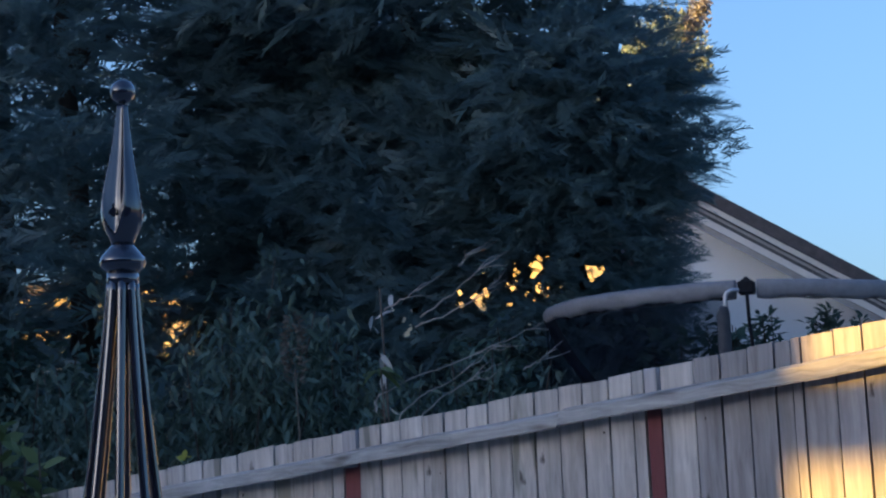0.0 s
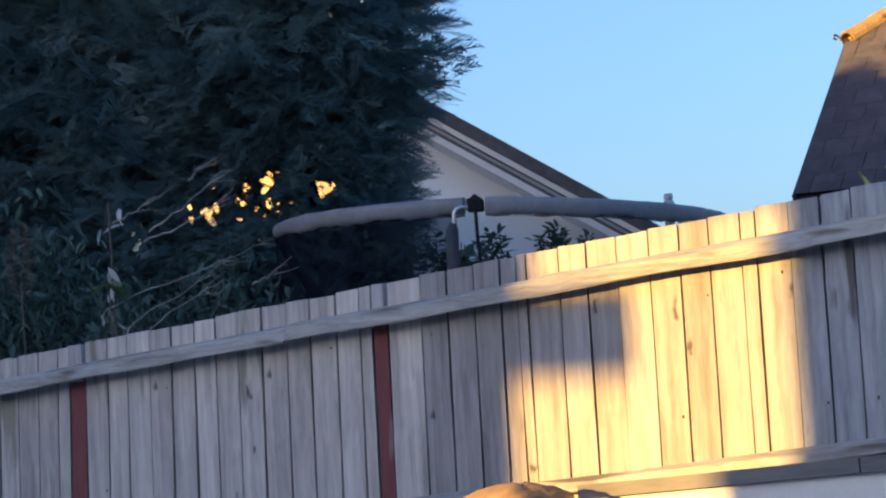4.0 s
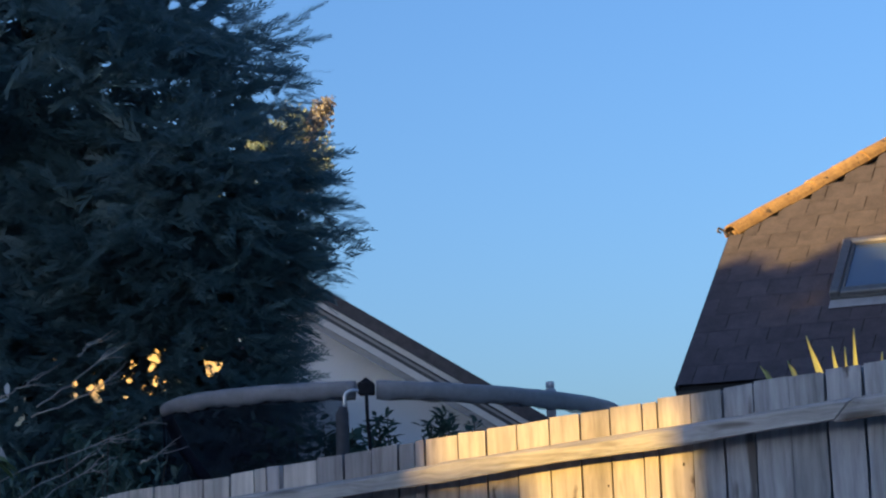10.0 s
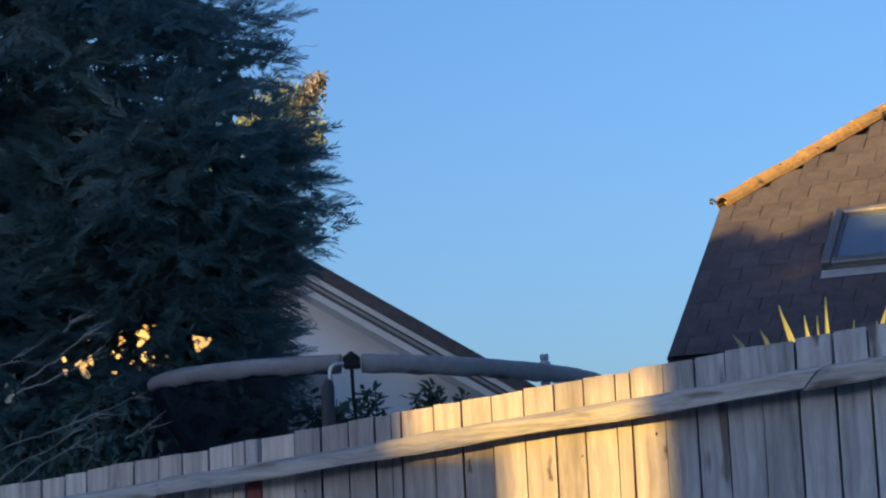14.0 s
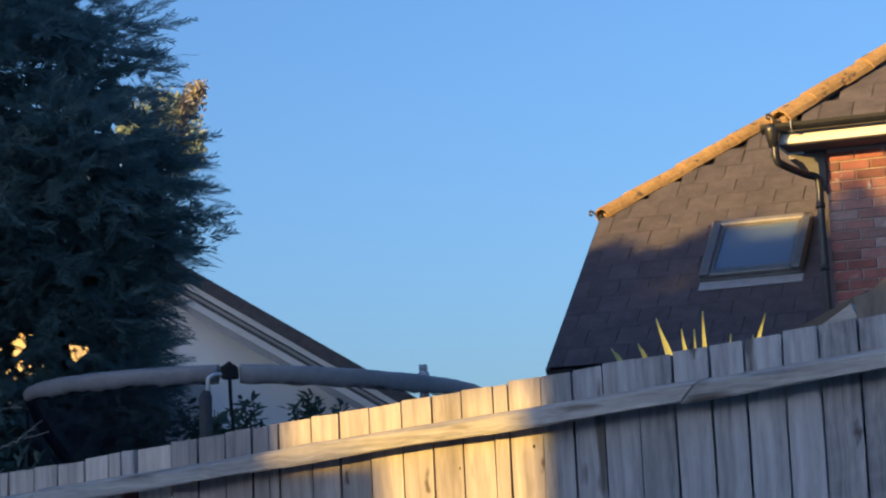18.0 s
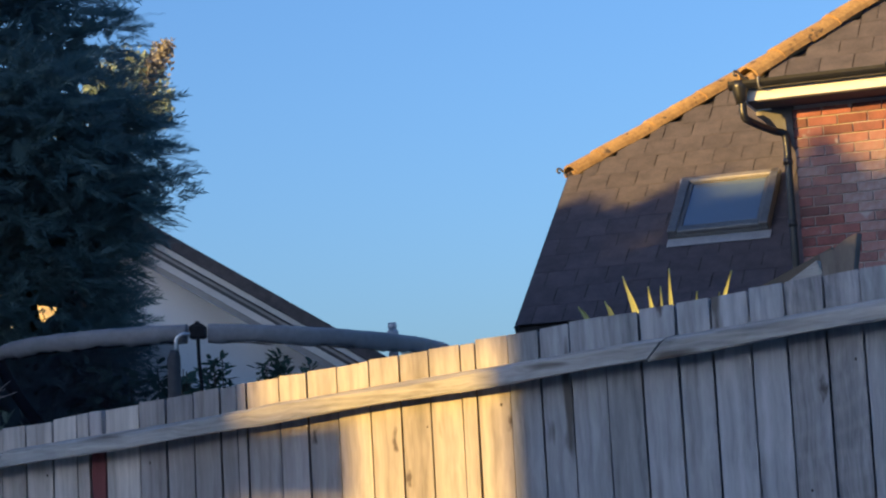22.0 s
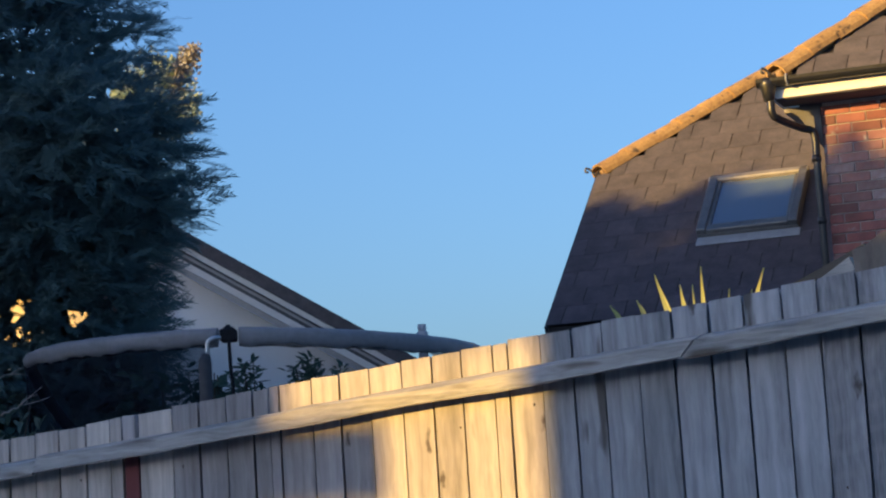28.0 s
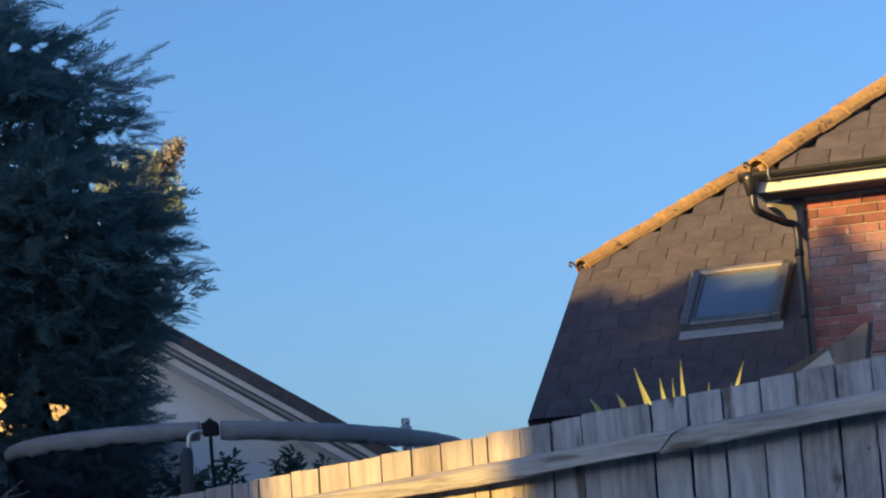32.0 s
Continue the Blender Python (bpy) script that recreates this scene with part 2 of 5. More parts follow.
_gate.inputs[1].default_value, _gate.inputs[2].default_value, _gate.inputs[3].default_value, _gate.inputs[4].default_value = 0.42, 0.62, 0.0, 1.15
_l.new(_no.outputs["Fac"], _gate.inputs[0])
_mul.operation = "MULTIPLY"
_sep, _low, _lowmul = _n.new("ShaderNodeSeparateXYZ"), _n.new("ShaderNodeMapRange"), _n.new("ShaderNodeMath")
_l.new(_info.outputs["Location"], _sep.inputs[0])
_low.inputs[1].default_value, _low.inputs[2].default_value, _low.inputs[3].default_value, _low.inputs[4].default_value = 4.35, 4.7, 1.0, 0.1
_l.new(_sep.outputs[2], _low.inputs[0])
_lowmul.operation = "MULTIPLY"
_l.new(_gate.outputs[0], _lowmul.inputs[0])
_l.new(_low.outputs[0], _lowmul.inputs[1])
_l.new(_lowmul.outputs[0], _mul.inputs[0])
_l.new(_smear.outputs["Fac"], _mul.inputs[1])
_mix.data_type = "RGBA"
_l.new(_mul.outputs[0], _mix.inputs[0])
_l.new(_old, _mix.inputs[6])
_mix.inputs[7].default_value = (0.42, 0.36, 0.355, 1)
_l.new(_mix.outputs[2], _n["Principled BSDF"].inputs["Base Color"])
M_MORTAR = mat("pale_mortar", (0.36, 0.325, 0.305), (0.48, 0.44, 0.41), 0.95, 15, bump=0.4)
M_PVC = mat("black_rainwater_plastic", (0.012, 0.013, 0.015), (0.022, 0.023, 0.026), 0.35, 20, bump=0.05)
M_FRIEZE = mat("grey_brown_painted_board", (0.30, 0.28, 0.27), (0.42, 0.395, 0.38), 0.7, 6, (0.3, 1, 1), 0.2)
M_UNDERLAY = mat("dark_roof_underlay", (0.022, 0.021, 0.023), (0.04, 0.038, 0.04), 0.9, 10, bump=0.1, spec=0.1)
M_SHADEGREY = mat("shade_toned_dark_grey", (0.085, 0.085, 0.09), (0.13, 0.13, 0.135), 0.8, 8, bump=0.1)
M_FASCIA = mat("white_painted_board", (0.66, 0.64, 0.60), (0.80, 0.78, 0.74), 0.5, 6, (0.2, 1, 1), 0.1)
M_SOFFIT = mat("grey_soffit_board", (0.20, 0.19, 0.19), (0.31, 0.30, 0.29), 0.7, 6, bump=0.1)
M_LEAD = mat("grey_lead_flashing", (0.28, 0.29, 0.31), (0.42, 0.43, 0.45), 0.5, 10, bump=0.15, metal=0.3)
M_FRAME = mat("roof_window_cladding", (0.09, 0.095, 0.10), (0.17, 0.175, 0.18), 0.45, 12, bump=0.05, metal=0.4)
M_TOPCOVER = mat("warm_grey_metal_cover", (0.20, 0.19, 0.17), (0.32, 0.30, 0.27), 0.5, 10, bump=0.1, metal=0.3)
M_ROOFDARK = mat("brown_roof_edge", (0.055, 0.05, 0.053), (0.115, 0.10, 0.10), 0.85, 14, bump=0.4)
M_BARGE = mat("cream_bargeboard", (0.62, 0.58, 0.53), (0.76, 0.72, 0.67), 0.6, 6, (0.3, 1, 1), 0.1)
M_GABLE = mat("white_gable_render", (0.78, 0.79, 0.81), (0.86, 0.87, 0.89), 0.9, 2, bump=0.15, fine=100)
M_FOAM = mat("grey_foam_sleeve", (0.15, 0.152, 0.168), (0.23, 0.232, 0.252), 0.6, 6, bump=0.2, fine=40)
M_DARKFOAM = mat("dark_foam_tube", (0.03, 0.032, 0.04), (0.05, 0.052, 0.06), 0.8, 20, bump=0.2)
M_STEEL = mat("galvanised_steel", (0.40, 0.42, 0.46), (0.55, 0.57, 0.60), 0.4, 20, bump=0.05, metal=1.0)
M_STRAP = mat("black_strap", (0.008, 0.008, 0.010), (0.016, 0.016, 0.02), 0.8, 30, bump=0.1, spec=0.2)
M_NET = sheer("black_safety_net", (0.012, 0.013, 0.02), 0.07)
M_HEM = sheer("grey_net_hem", (0.05, 0.05, 0.06), 0.8)
M_FLAP = sheer("folded_navy_net", (0.004, 0.006, 0.014), 0.55)
M_BARK = mat("dark_bark", (0.035, 0.028, 0.022), (0.075, 0.06, 0.05), 0.95, 10, (1, 1, 0.2), 0.8)
M_TWIG = mat("pale_dry_twig", (0.22, 0.20, 0.18), (0.36, 0.33, 0.30), 0.8, 20, bump=0.2)
M_CYPRESS = leafy("cypress_foliage", (0.090, 0.160, 0.180), (0.135, 0.215, 0.220), 0.5, 0.45, 0.5)
M_LAUREL = leafy("laurel_leaf", (0.08, 0.12, 0.05), (0.17, 0.22, 0.10), 0.35, 0.3)
M_BUDDLEIA = leafy("grey_green_leaf", (0.035, 0.065, 0.05), (0.155, 0.22, 0.175), 0.45, 0.35, 0.3)
M_DARKLEAF = leafy("dark_shrub_leaf", (0.042, 0.08, 0.072), (0.085, 0.14, 0.115), 0.5, 0.35)
M_GOLD = leafy("pale_autumn_leaf", (0.26, 0.36, 0.30), (0.44, 0.52, 0.44), 0.7, 0.4)
M_RUSSET = leafy("russet_autumn_leaf", (0.30, 0.30, 0.29), (0.46, 0.43, 0.40), 0.7, 0.35)
M_YUCCA = leafy("yellow_striped_leaf", (0.34, 0.38, 0.15), (0.50, 0.52, 0.25), 0.45, 0.25)
M_YELLOW = leafy("yellow_leaf", (0.40, 0.38, 0.06), (0.55, 0.50, 0.12), 0.5, 0.3)
M_DRY = leafy("dry_seed_head", (0.10, 0.085, 0.07), (0.20, 0.17, 0.14), 0.9, 0.1)
M_PALELEAF = leafy("pale_dead_leaf", (0.36, 0.35, 0.33), (0.55, 0.54, 0.51), 0.7, 0.2)
M_CREAM = mat("cream_render", (0.72, 0.62, 0.40), (0.82, 0.70, 0.46), 0.9, 2, bump=0.1)
M_THATCH = mat("worn_brown_roof_wood", (0.18, 0.11, 0.055), (0.38, 0.26, 0.14), 0.9, 18, (0.3, 1, 1), 0.8, fine=60)
M_WALLDARK = mat("unseen_blocker_brick", (0.10, 0.075, 0.06), (0.18, 0.13, 0.105), 0.9, 4, bump=0.2)
M_CHIMNEY = mat("pale_vent_pipe", (0.42, 0.44, 0.46), (0.55, 0.57, 0.60), 0.6, 8, bump=0.1)
M_GLASS = bpy.data.materials.new("window_glass")
M_GLASS.use_nodes = True
_g = M_GLASS.node_tree.nodes["Principled BSDF"]
_g.inputs["Base Color"].default_value, _g.inputs["Roughness"].default_value = (0.09, 0.135, 0.215, 1), 0.06
_g.inputs["Specular IOR Level"].default_value = 0.9


# ---- builders ----
def empty(name, m):
    ob = new(name)
    ob.matrix_world = m
    ob.empty_display_size = 0.1
    return ob


def part(name, bm, material, parent=None, label="", m=None):
    """Links a bmesh (or a ready mesh) as one mesh object under a thing or part."""
    if isinstance(bm, bpy.types.Mesh):
        me = bm
    else:
        me = bpy.data.meshes.new(name)
        bmesh.ops.recalc_face_normals(bm, faces=bm.faces)
        bm.to_mesh(me)
        bm.free()
    if not me.materials:
        me.materials.append(material)
    ob = new(name, me)
    if parent is not None:
        ob.parent = parent
    if m is not None:
        ob.matrix_basis = m
    if label:
        ob["label"] = label
    return ob


def box(bm, lo, hi, bevel=0.0, m=None):
    """A block from corner lo to corner hi, with bevelled edges."""
    lo, hi = Vector(lo), Vector(hi)
    made = bmesh.ops.create_cube(bm, size=1.0)["verts"]
    for v in made:
        v.co = Vector([(lo[i] + hi[i]) / 2 + v.co[i] * (hi[i] - lo[i]) for i in range(3)])
    if bevel:
        edges = list({e for v in made for e in v.link_edges})
        made = list({v for f in bmesh.ops.bevel(bm, geom=edges, offset=bevel, segments=1, affect="EDGES")["faces"] for v in f.verts} | {v for v in made if v.is_valid})
    if m is not None:
        bmesh.ops.transform(bm, matrix=m, verts=[v for v in made if v.is_valid])
    return bm


def block(lo, hi, bevel=0.0, m=None):
    return box(bmesh.new(), lo, hi, bevel, m)


def tube(bm, points, radii, seg=8, close=True):
    """A round bar along points; radii: one number or one for each point."""
    pts = [Vector(p) for p in points]
    if not isinstance(radii, (list, tuple)):
        radii = [radii] * len(pts)
    rings, side = [], None
    for i, p in enumerate(pts):
        d = (pts[min(i + 1, len(pts) - 1)] - pts[max(i - 1, 0)]).normalized()
        if side is None:
            side = d.orthogonal().normalized()
        side = (side - d * side.dot(d)).normalized()
        up = d.cross(side)
        rings.append([bm.verts.new(p + (side * math.cos(a) + up * math.sin(a)) * radii[i]) for a in (2 * math.pi * k / seg for k in range(seg))])
    for a, b in zip(rings, rings[1:]):
        for k in range(seg):
            bm.faces.new((a[k], a[(k + 1) % seg], b[(k + 1) % seg], b[k])).smooth = True
    if close:
        bm.faces.new(rings[0][::-1])
        bm.faces.new(rings[-1])
    return bm


def lathe(bm, profile, seg=32, flutes=0, cut=0.0):
    """Turns (radius, height) pairs about z, with flutes cut along it."""
    rings = [[bm.verts.new((r * math.cos(a), r * math.sin(a), z)) for a, r in ((2 * math.pi * k / seg, r0 * (1 - cut * abs(math.sin(flutes * math.pi * k / seg)) ** 1.0)) for k in range(seg))] for r0, z in profile]
    for a, b in zip(rings, rings[1:]):
        for k in range(seg):
            bm.faces.new((a[k], a[(k + 1) % seg], b[(k + 1) % seg], b[k])).smooth = True
    bm.faces.new(rings[0])
    bm.faces.new(rings[-1][::-1])
    return bm


def bow(points, n=8):
    """A smooth line through a few points."""
    P = [Vector(p) for p in points]
    P = [P[0] * 2 - P[1]] + P + [P[-1] * 2 - P[-2]]
    out = []
    for i in range(1, len(P) - 2):
        for k in range(n):
            t = k / n
            a, b, c, d = P[i - 1:i + 3]
            out.append(0.5 * (2 * b + (c - a) * t + (2 * a - 5 * b + 4 * c - d) * t * t + (3 * b - a - 3 * c + d) * t ** 3))
    return out + [P[-2]]


def prism(bm, outline, depth, m=None):
    """A flat outline of (x, z) pairs, drawn out along y by depth."""
    a = [bm.verts.new((x, 0, z)) for x, z in outline]
    b = [bm.verts.new((x, depth, z)) for x, z in outline]
    bm.faces.new(a)
    bm.faces.new(b[::-1])
    for i in range(len(a)):
        j = (i + 1) % len(a)
        bm.faces.new((a[i], b[i], b[j], a[j]))
    if m is not None:
        bmesh.ops.transform(bm, matrix=m, verts=a + b)
    return bm


def pierced(P, holes):
    """Which of the points P lie in one of the holes: cones from the eye's height through (x, z, half width, half height) on the plane y = 13.9."""
    k = 13.9 / np.maximum(P[..., 1], 1.0)
    x, z = P[..., 0] * k, 1.5 + (P[..., 2] - 1.5) * k
    inside = np.zeros(P.shape[:-1], bool)
    for hx, hz, wx, wz in holes:
        inside |= ((x - hx) / wx) ** 2 + ((z - hz) / wz) ** 2 < 1
    return inside


def scatter(name, shape_v, shape_f, places, dirs, sizes, rng, spin=1.0, flat=None, holes=(), base=(0, 0, 0)):
    """One mesh of many copies of a small shape (pointing along +x, face up +z) at places, along dirs; the blades that would close one of the holes are left out."""
    V, n = np.array(shape_v, float), len(places)
    d = dirs / np.linalg.norm(dirs, axis=1, keepdims=True)
    up = np.tile((0.0, 0.0, 1.0), (n, 1)) if flat is None else flat
    up = up + rng.normal(0, spin, (n, 3))
    s = np.cross(up, d)
    s /= np.linalg.norm(s, axis=1, keepdims=True) + 1e-9
    u = np.cross(d, s)
    W = places[:, None] + sizes[:, None, None] * (V[None, :, :1] * d[:, None] + V[None, :, 1:2] * s[:, None] + V[None, :, 2:] * u[:, None])
    me = bpy.data.meshes.new(name)
    k, verts = len(V), W.reshape(-1, 3)
    loops, lens = [], []
    big = sizes.max() * 1.1
    near = np.flatnonzero(pierced(places + np.array(base), [(hx, hz, wx + big, wz + big) for hx, hz, wx, wz in holes])) if holes else ()
    for f in shape_f:
        f = np.array(f)
        idx = f[None] + k * np.arange(n)[:, None]
        if len(near):
            corners = W[near][:, f] + np.array(base) + rng.normal(0, 0.006, (len(near), 1, 3))
            keep = np.ones(n, bool)
            a, b = corners[:, 0], corners[:, 2]
            keep[near] = ~(pierced(corners, holes).any(1) | pierced(np.stack([a + (b - a) * t for t in (0.15, 0.3, 0.45, 0.6, 0.75, 0.9)], 1), holes).any(1))
            idx = idx[keep]
        loops.append(idx.ravel())
        lens.append(np.full(len(idx), len(f)))
    loops, lens = np.concatenate(loops).astype(np.int32), np.concatenate(lens)
    me.vertices.add(len(verts))
    me.vertices.foreach_set("co", verts.ravel())
    me.loops.add(len(loops))
    me.loops.foreach_set("vertex_index", loops)
    me.polygons.add(len(lens))
    me.polygons.foreach_set("loop_start", np.concatenate([[0], np.cumsum(lens)[:-1]]).astype(np.int32))
    me.update(calc_edges=True)
    me.validate()
    return me


def frond_shape(rng, pairs=9, width=0.028, fingers=True):
    """A slender plumy conifer frond: a thin curved rib with alternate side branchlets swept forward, each with scaly fingers."""
    bend = lambda x: 0.10 * x - 0.24 * x * x
    v, f = [], []

    def blade(a, b, w, slim=False):
        """A slim pointed blade from a to b."""
        dx, dy = b[0] - a[0], b[1] - a[1]
        ln = math.hypot(dx, dy) + 1e-9
        nx, ny = -dy / ln * w * 0.5, dx / ln * w * 0.5
        k = len(v)
        if slim:
            v.extend([(a[0] + nx, a[1] + ny, a[2]), (a[0] - nx, a[1] - ny, a[2]), b])
            f.append((k, k + 1, k + 2))
            return
        c = [a[i] + (b[i] - a[i]) * 0.35 for i in range(3)]
        v.extend([a, (c[0] - nx, c[1] - ny, c[2]), b, (c[0] + nx, c[1] + ny, c[2])])
        f.append((k, k + 1, k + 2, k + 3))

    blade((0, 0, 0), (0.5, 0, bend(0.5)), width * 0.7)
    blade((0.42, 0, bend(0.42)), (1, 0, bend(1)), width * 0.9)
    for i in range(2 * pairs):
        x, side = 0.04 + 0.82 * i / (2 * pairs - 1), 1 if i % 2 else -1
        reach = (0.36 * (1 - 0.72 * x) + 0.05) * rng.uniform(0.7, 1.25) * (0.6 if x < 0.1 else 1)
        ang = radians(rng.uniform(15, 34)) * side
        tip = (x + reach * math.cos(ang), reach * math.sin(ang), bend(x) - 0.10 * reach + rng.normal(0, 0.035))
        root = (x, 0, bend(x))
        blade(root, tip, width)
        for t, turn, short in (((0.30, 0.42, 0.42),) if i % 4 < 2 else ((0.45, -0.40, 0.38),)) if fingers else ():
            r = tuple(root[c] + (tip[c] - root[c]) * t for c in range(3))
            q = reach * short * rng.uniform(0.8, 1.25)
            blade(r, (r[0] + q * math.cos(ang + turn), r[1] + q * math.sin(ang + turn), r[2] - 0.1 * q), width * 0.8, True)
    return v, f


LEAF_V = [(0, 0, 0), (0.28, 0.13, 0.03), (0.28, 0, 0), (0.28, -0.13, 0.03), (0.65, 0.12, 0.0), (0.65, 0, -0.04), (0.65, -0.12, 0.0), (1, 0, -0.14)]
LEAF_F = [(0, 2, 1), (0, 3, 2), (1, 2, 5, 4), (2, 3, 6, 5), (4, 5, 7), (5, 6, 7)]
OVAL_V = [(0, 0, 0), (0.25, 0.22, 0.04), (0.25, 0, 0), (0.25, -0.22, 0.04), (0.68, 0.22, 0.0), (0.68, 0, -0.04), (0.68, -0.22, 0.0), (1, 0, -0.12)]

# ---- ground ----
bm = bmesh.new()
bmesh.ops.create_grid(bm, x_segments=60, y_segments=60, size=400)
for v in bm.verts:
    v.co.z = -0.02 + 0.02 * noise.noise(v.co * 0.2)
tagged(part("ground", bm, M_SOIL), "pale gravel and paved garden ground", "ground", kind="structure")

# ---- fence ----
TURN = radians(-37.7)
FU, FN = Vector((math.cos(TURN), math.sin(TURN), 0)), Vector((-math.sin(TURN), math.cos(TURN), 0))
FM = Matrix.Translation(FN * 5.5) @ Matrix.Rotation(TURN, 4, "Z")          # x along the fence, y away from the garden
U0 = -5.5


def fence_top(u):
    return 2.144 + 0.0458 * (u + 3.93)


def fence_rail(u):
    return 2.012 + 0.0425 * (u + 3.9)


fence_m = FM @ Matrix.Translation((U0, 0, 0))
fence = tagged(empty("fence", fence_m), "weathered grey closeboard timber garden fence", "fence")
rng = np.random.default_rng(4)
EDGES = [-8.173, -8.046, -7.939, -7.827, -7.719, -7.611, -7.511, -7.406, -7.293, -7.189, -7.079, -6.972, -6.91, -6.828, -6.713, -6.612, -6.499, -6.392,
         -6.281, -6.181, -6.076, -5.966, -5.855, -5.75, -5.636, -5.535, -5.482, -5.42, -5.282, -5.176, -5.071, -4.967, -4.905, -4.867, -4.748, -4.646,
         -4.54, -4.428, -4.323, -4.225, -4.121, -4.071, -3.965, -3.866, -3.772, -3.664, -3.556, -3.449, -3.350, -3.243, -3.144, -3.037, -2.939, -2.844]
EDGES = [EDGES[0] - 0.107 * k for k in range(22, 0, -1)] + EDGES + [EDGES[-1] + 0.103 * k for k in range(1, 16)]
for a, b in zip(EDGES, EDGES[1:]):
    w, mid = b - a, (a + b) / 2
    red = abs(mid + 6.869) < 0.01 or abs(mid + 5.451) < 0.01
    g = rng.uniform(0.0065, 0.0095) + (0.0025 if mid < -5 else 0)
    top = fence_top(a) + rng.normal(0, 0.0018) - (0.10 if red else 0)
    lean, tilt = 0.004 + min(0.05, 0.02 * max(0.0, -4.7 - mid)) + rng.normal(0, 0.003), rng.normal(0, 0.002)
    d0 = 0.004 if red else rng.uniform(0, 0.004)
    section = [(0, d0), (w - g, d0 + 0.003), (w - g - 0.016, d0 + 0.029), (w + 0.02, 0.034), (w + 0.02, 0.039), (0, 0.039)]
    bm = bmesh.new()
    zs = [0.05, 1.0, 1.5, 1.8, top]
    bend = [rng.normal(0, 0.0007) for _ in zs]
    rings = []
    for z, k in zip(zs, bend):
        rings.append([bm.verts.new((x + k + lean * (z - 1.75) - 0.0, y, z + ((0.04 + tilt / w) * x if z == top else 0))) for x, y in section])
    for p, q in zip(rings, rings[1:]):
        for i in range(6):
            bm.faces.new((p[i], p[(i + 1) % 6], q[(i + 1) % 6], q[i]))
    bm.faces.new(rings[0][::-1])
    bm.faces.new(rings[-1])
    # boards go from paler and warm on the left to cool grey on the right
    part("board", bm, M_RED if red else M_SAWN if -3.15 < mid < -2.95 else M_MOSSY if mid < -5.3 else M_BOARD if mid < -4.0 else M_COOLBOARD, fence, "red-stained narrow board" if red else "", Matrix.Translation((a - U0, 0, 0)))
    if red:                                             # the bare top above the painted strip
        bm = block((0, 0.001, top - 0.02), (w - g, 0.02, fence_top(mid)), 0.002)
        part("board_top", bm, M_BOARD, fence, "", Matrix.Translation((a - U0, 0, 0)))


nail_bm = lathe(bmesh.new(), [(0.0038, 0), (0.0034, 0.0015), (0.0015, 0.002)], 8)
nail_me = bpy.data.meshes.new("nail")
nail_bm.to_mesh(nail_me)
nail_bm.free()
nail_me.materials.append(M_NAIL)
for a, b in zip(EDGES, EDGES[1:]):
    if b - a < 0.075 or a < -8.8:
        continue
    for drop in (0.055, 0.375):
        for f in (0.28, 0.72):
            if rng.uniform() < 0.10:
                s_ = rng.uniform(0.6, 1.3)
                part("nail", nail_me, M_NAIL, fence, "", Matrix.Translation((a + f * (b - a) + rng.normal(0, 0.006) - U0, 0.004, fence_rail(a) - drop + rng.normal(0, 0.016))) @ Matrix.Rotation(radians(90), 4, "X") @ Matrix.Diagonal((s_, s_ * rng.uniform(1, 1.7), 1.6, 1)))


def rail(name, u0, u1, zf, h, y0, y1, material, slant0=0.0, slant1=0.0):
    """A batten nailed along the boards from u0 to u1."""
    bm, n = bmesh.new(), 40
    rings, wob = [], rng.uniform(0, 6, 4)
    for k in range(n + 1):
        u = u0 + (u1 - u0) * k / n
        z = zf(u) + 0.0015 * math.sin(u * 5 + wob[0])
        j = [0.002 * math.sin(u * 9 + wob[1]) + rng.normal(0, 0.0008), 0.002 * math.sin(u * 7 + wob[2]), 0.003 * math.sin(u * 6 + wob[3]) + rng.normal(0, 0.001), 0.0]
        lean = slant0 if k == 0 else slant1 if k == n else 0.0
        c = 0.004
        sec = [(y1, z + h * 0.3), (y0 + c, z + j[0]), (y0, z + c), (y0 + j[1], z + h * 0.78 + j[2]), (y0 + 0.014, z + h - 0.003 + j[2]), (y1, z + h + 0.006)]
        rings.append([bm.verts.new((u - U0 + lean * (zz - z) / h, y, zz)) for y, zz in sec])
    for p, q in zip(rings, rings[1:]):
        for i in range(6):
            bm.faces.new((p[i], p[(i + 1) % 6], q[(i + 1) % 6], q[i]))
    bm.faces.new(rings[0][::-1])
    bm.faces.new(rings[-1])
    return part(name, bm, material, fence)


for u0, u1, dz, s0, s1 in ((-10.4, -8.1, 0, 0, 0), (-8.095, -5.80, 0, 0, 0.02), (-5.797, -3.505, 0.001, 0.02, 0.055), (-3.502, -1.4, 0.0, 0.055, 0)):
    rail("top_rail", u0, u1, lambda u, dz=dz: fence_rail(u) - 0.001 + dz, 0.052, -0.064, -0.001, M_RAIL, s0, s1)
    rail("lower_rail", u0, u1, lambda u: 1.472 + 0.05 * (u + 3.97), 0.036, -0.03, -0.001, M_RAIL)
    rail("back_rail", u0, u1, lambda u: fence_rail(u) - 0.02, 0.07, 0.042, 0.085, M_RAIL)
for u in (-8.7, -6.883, -5.4625, -3.37, -1.7):
    part("post", block((u - U0 - 0.045, 0.088, -0.3), (u - U0 + 0.045, 0.17, fence_top(u) - 0.08), 0.004), M_BOARD, fence)

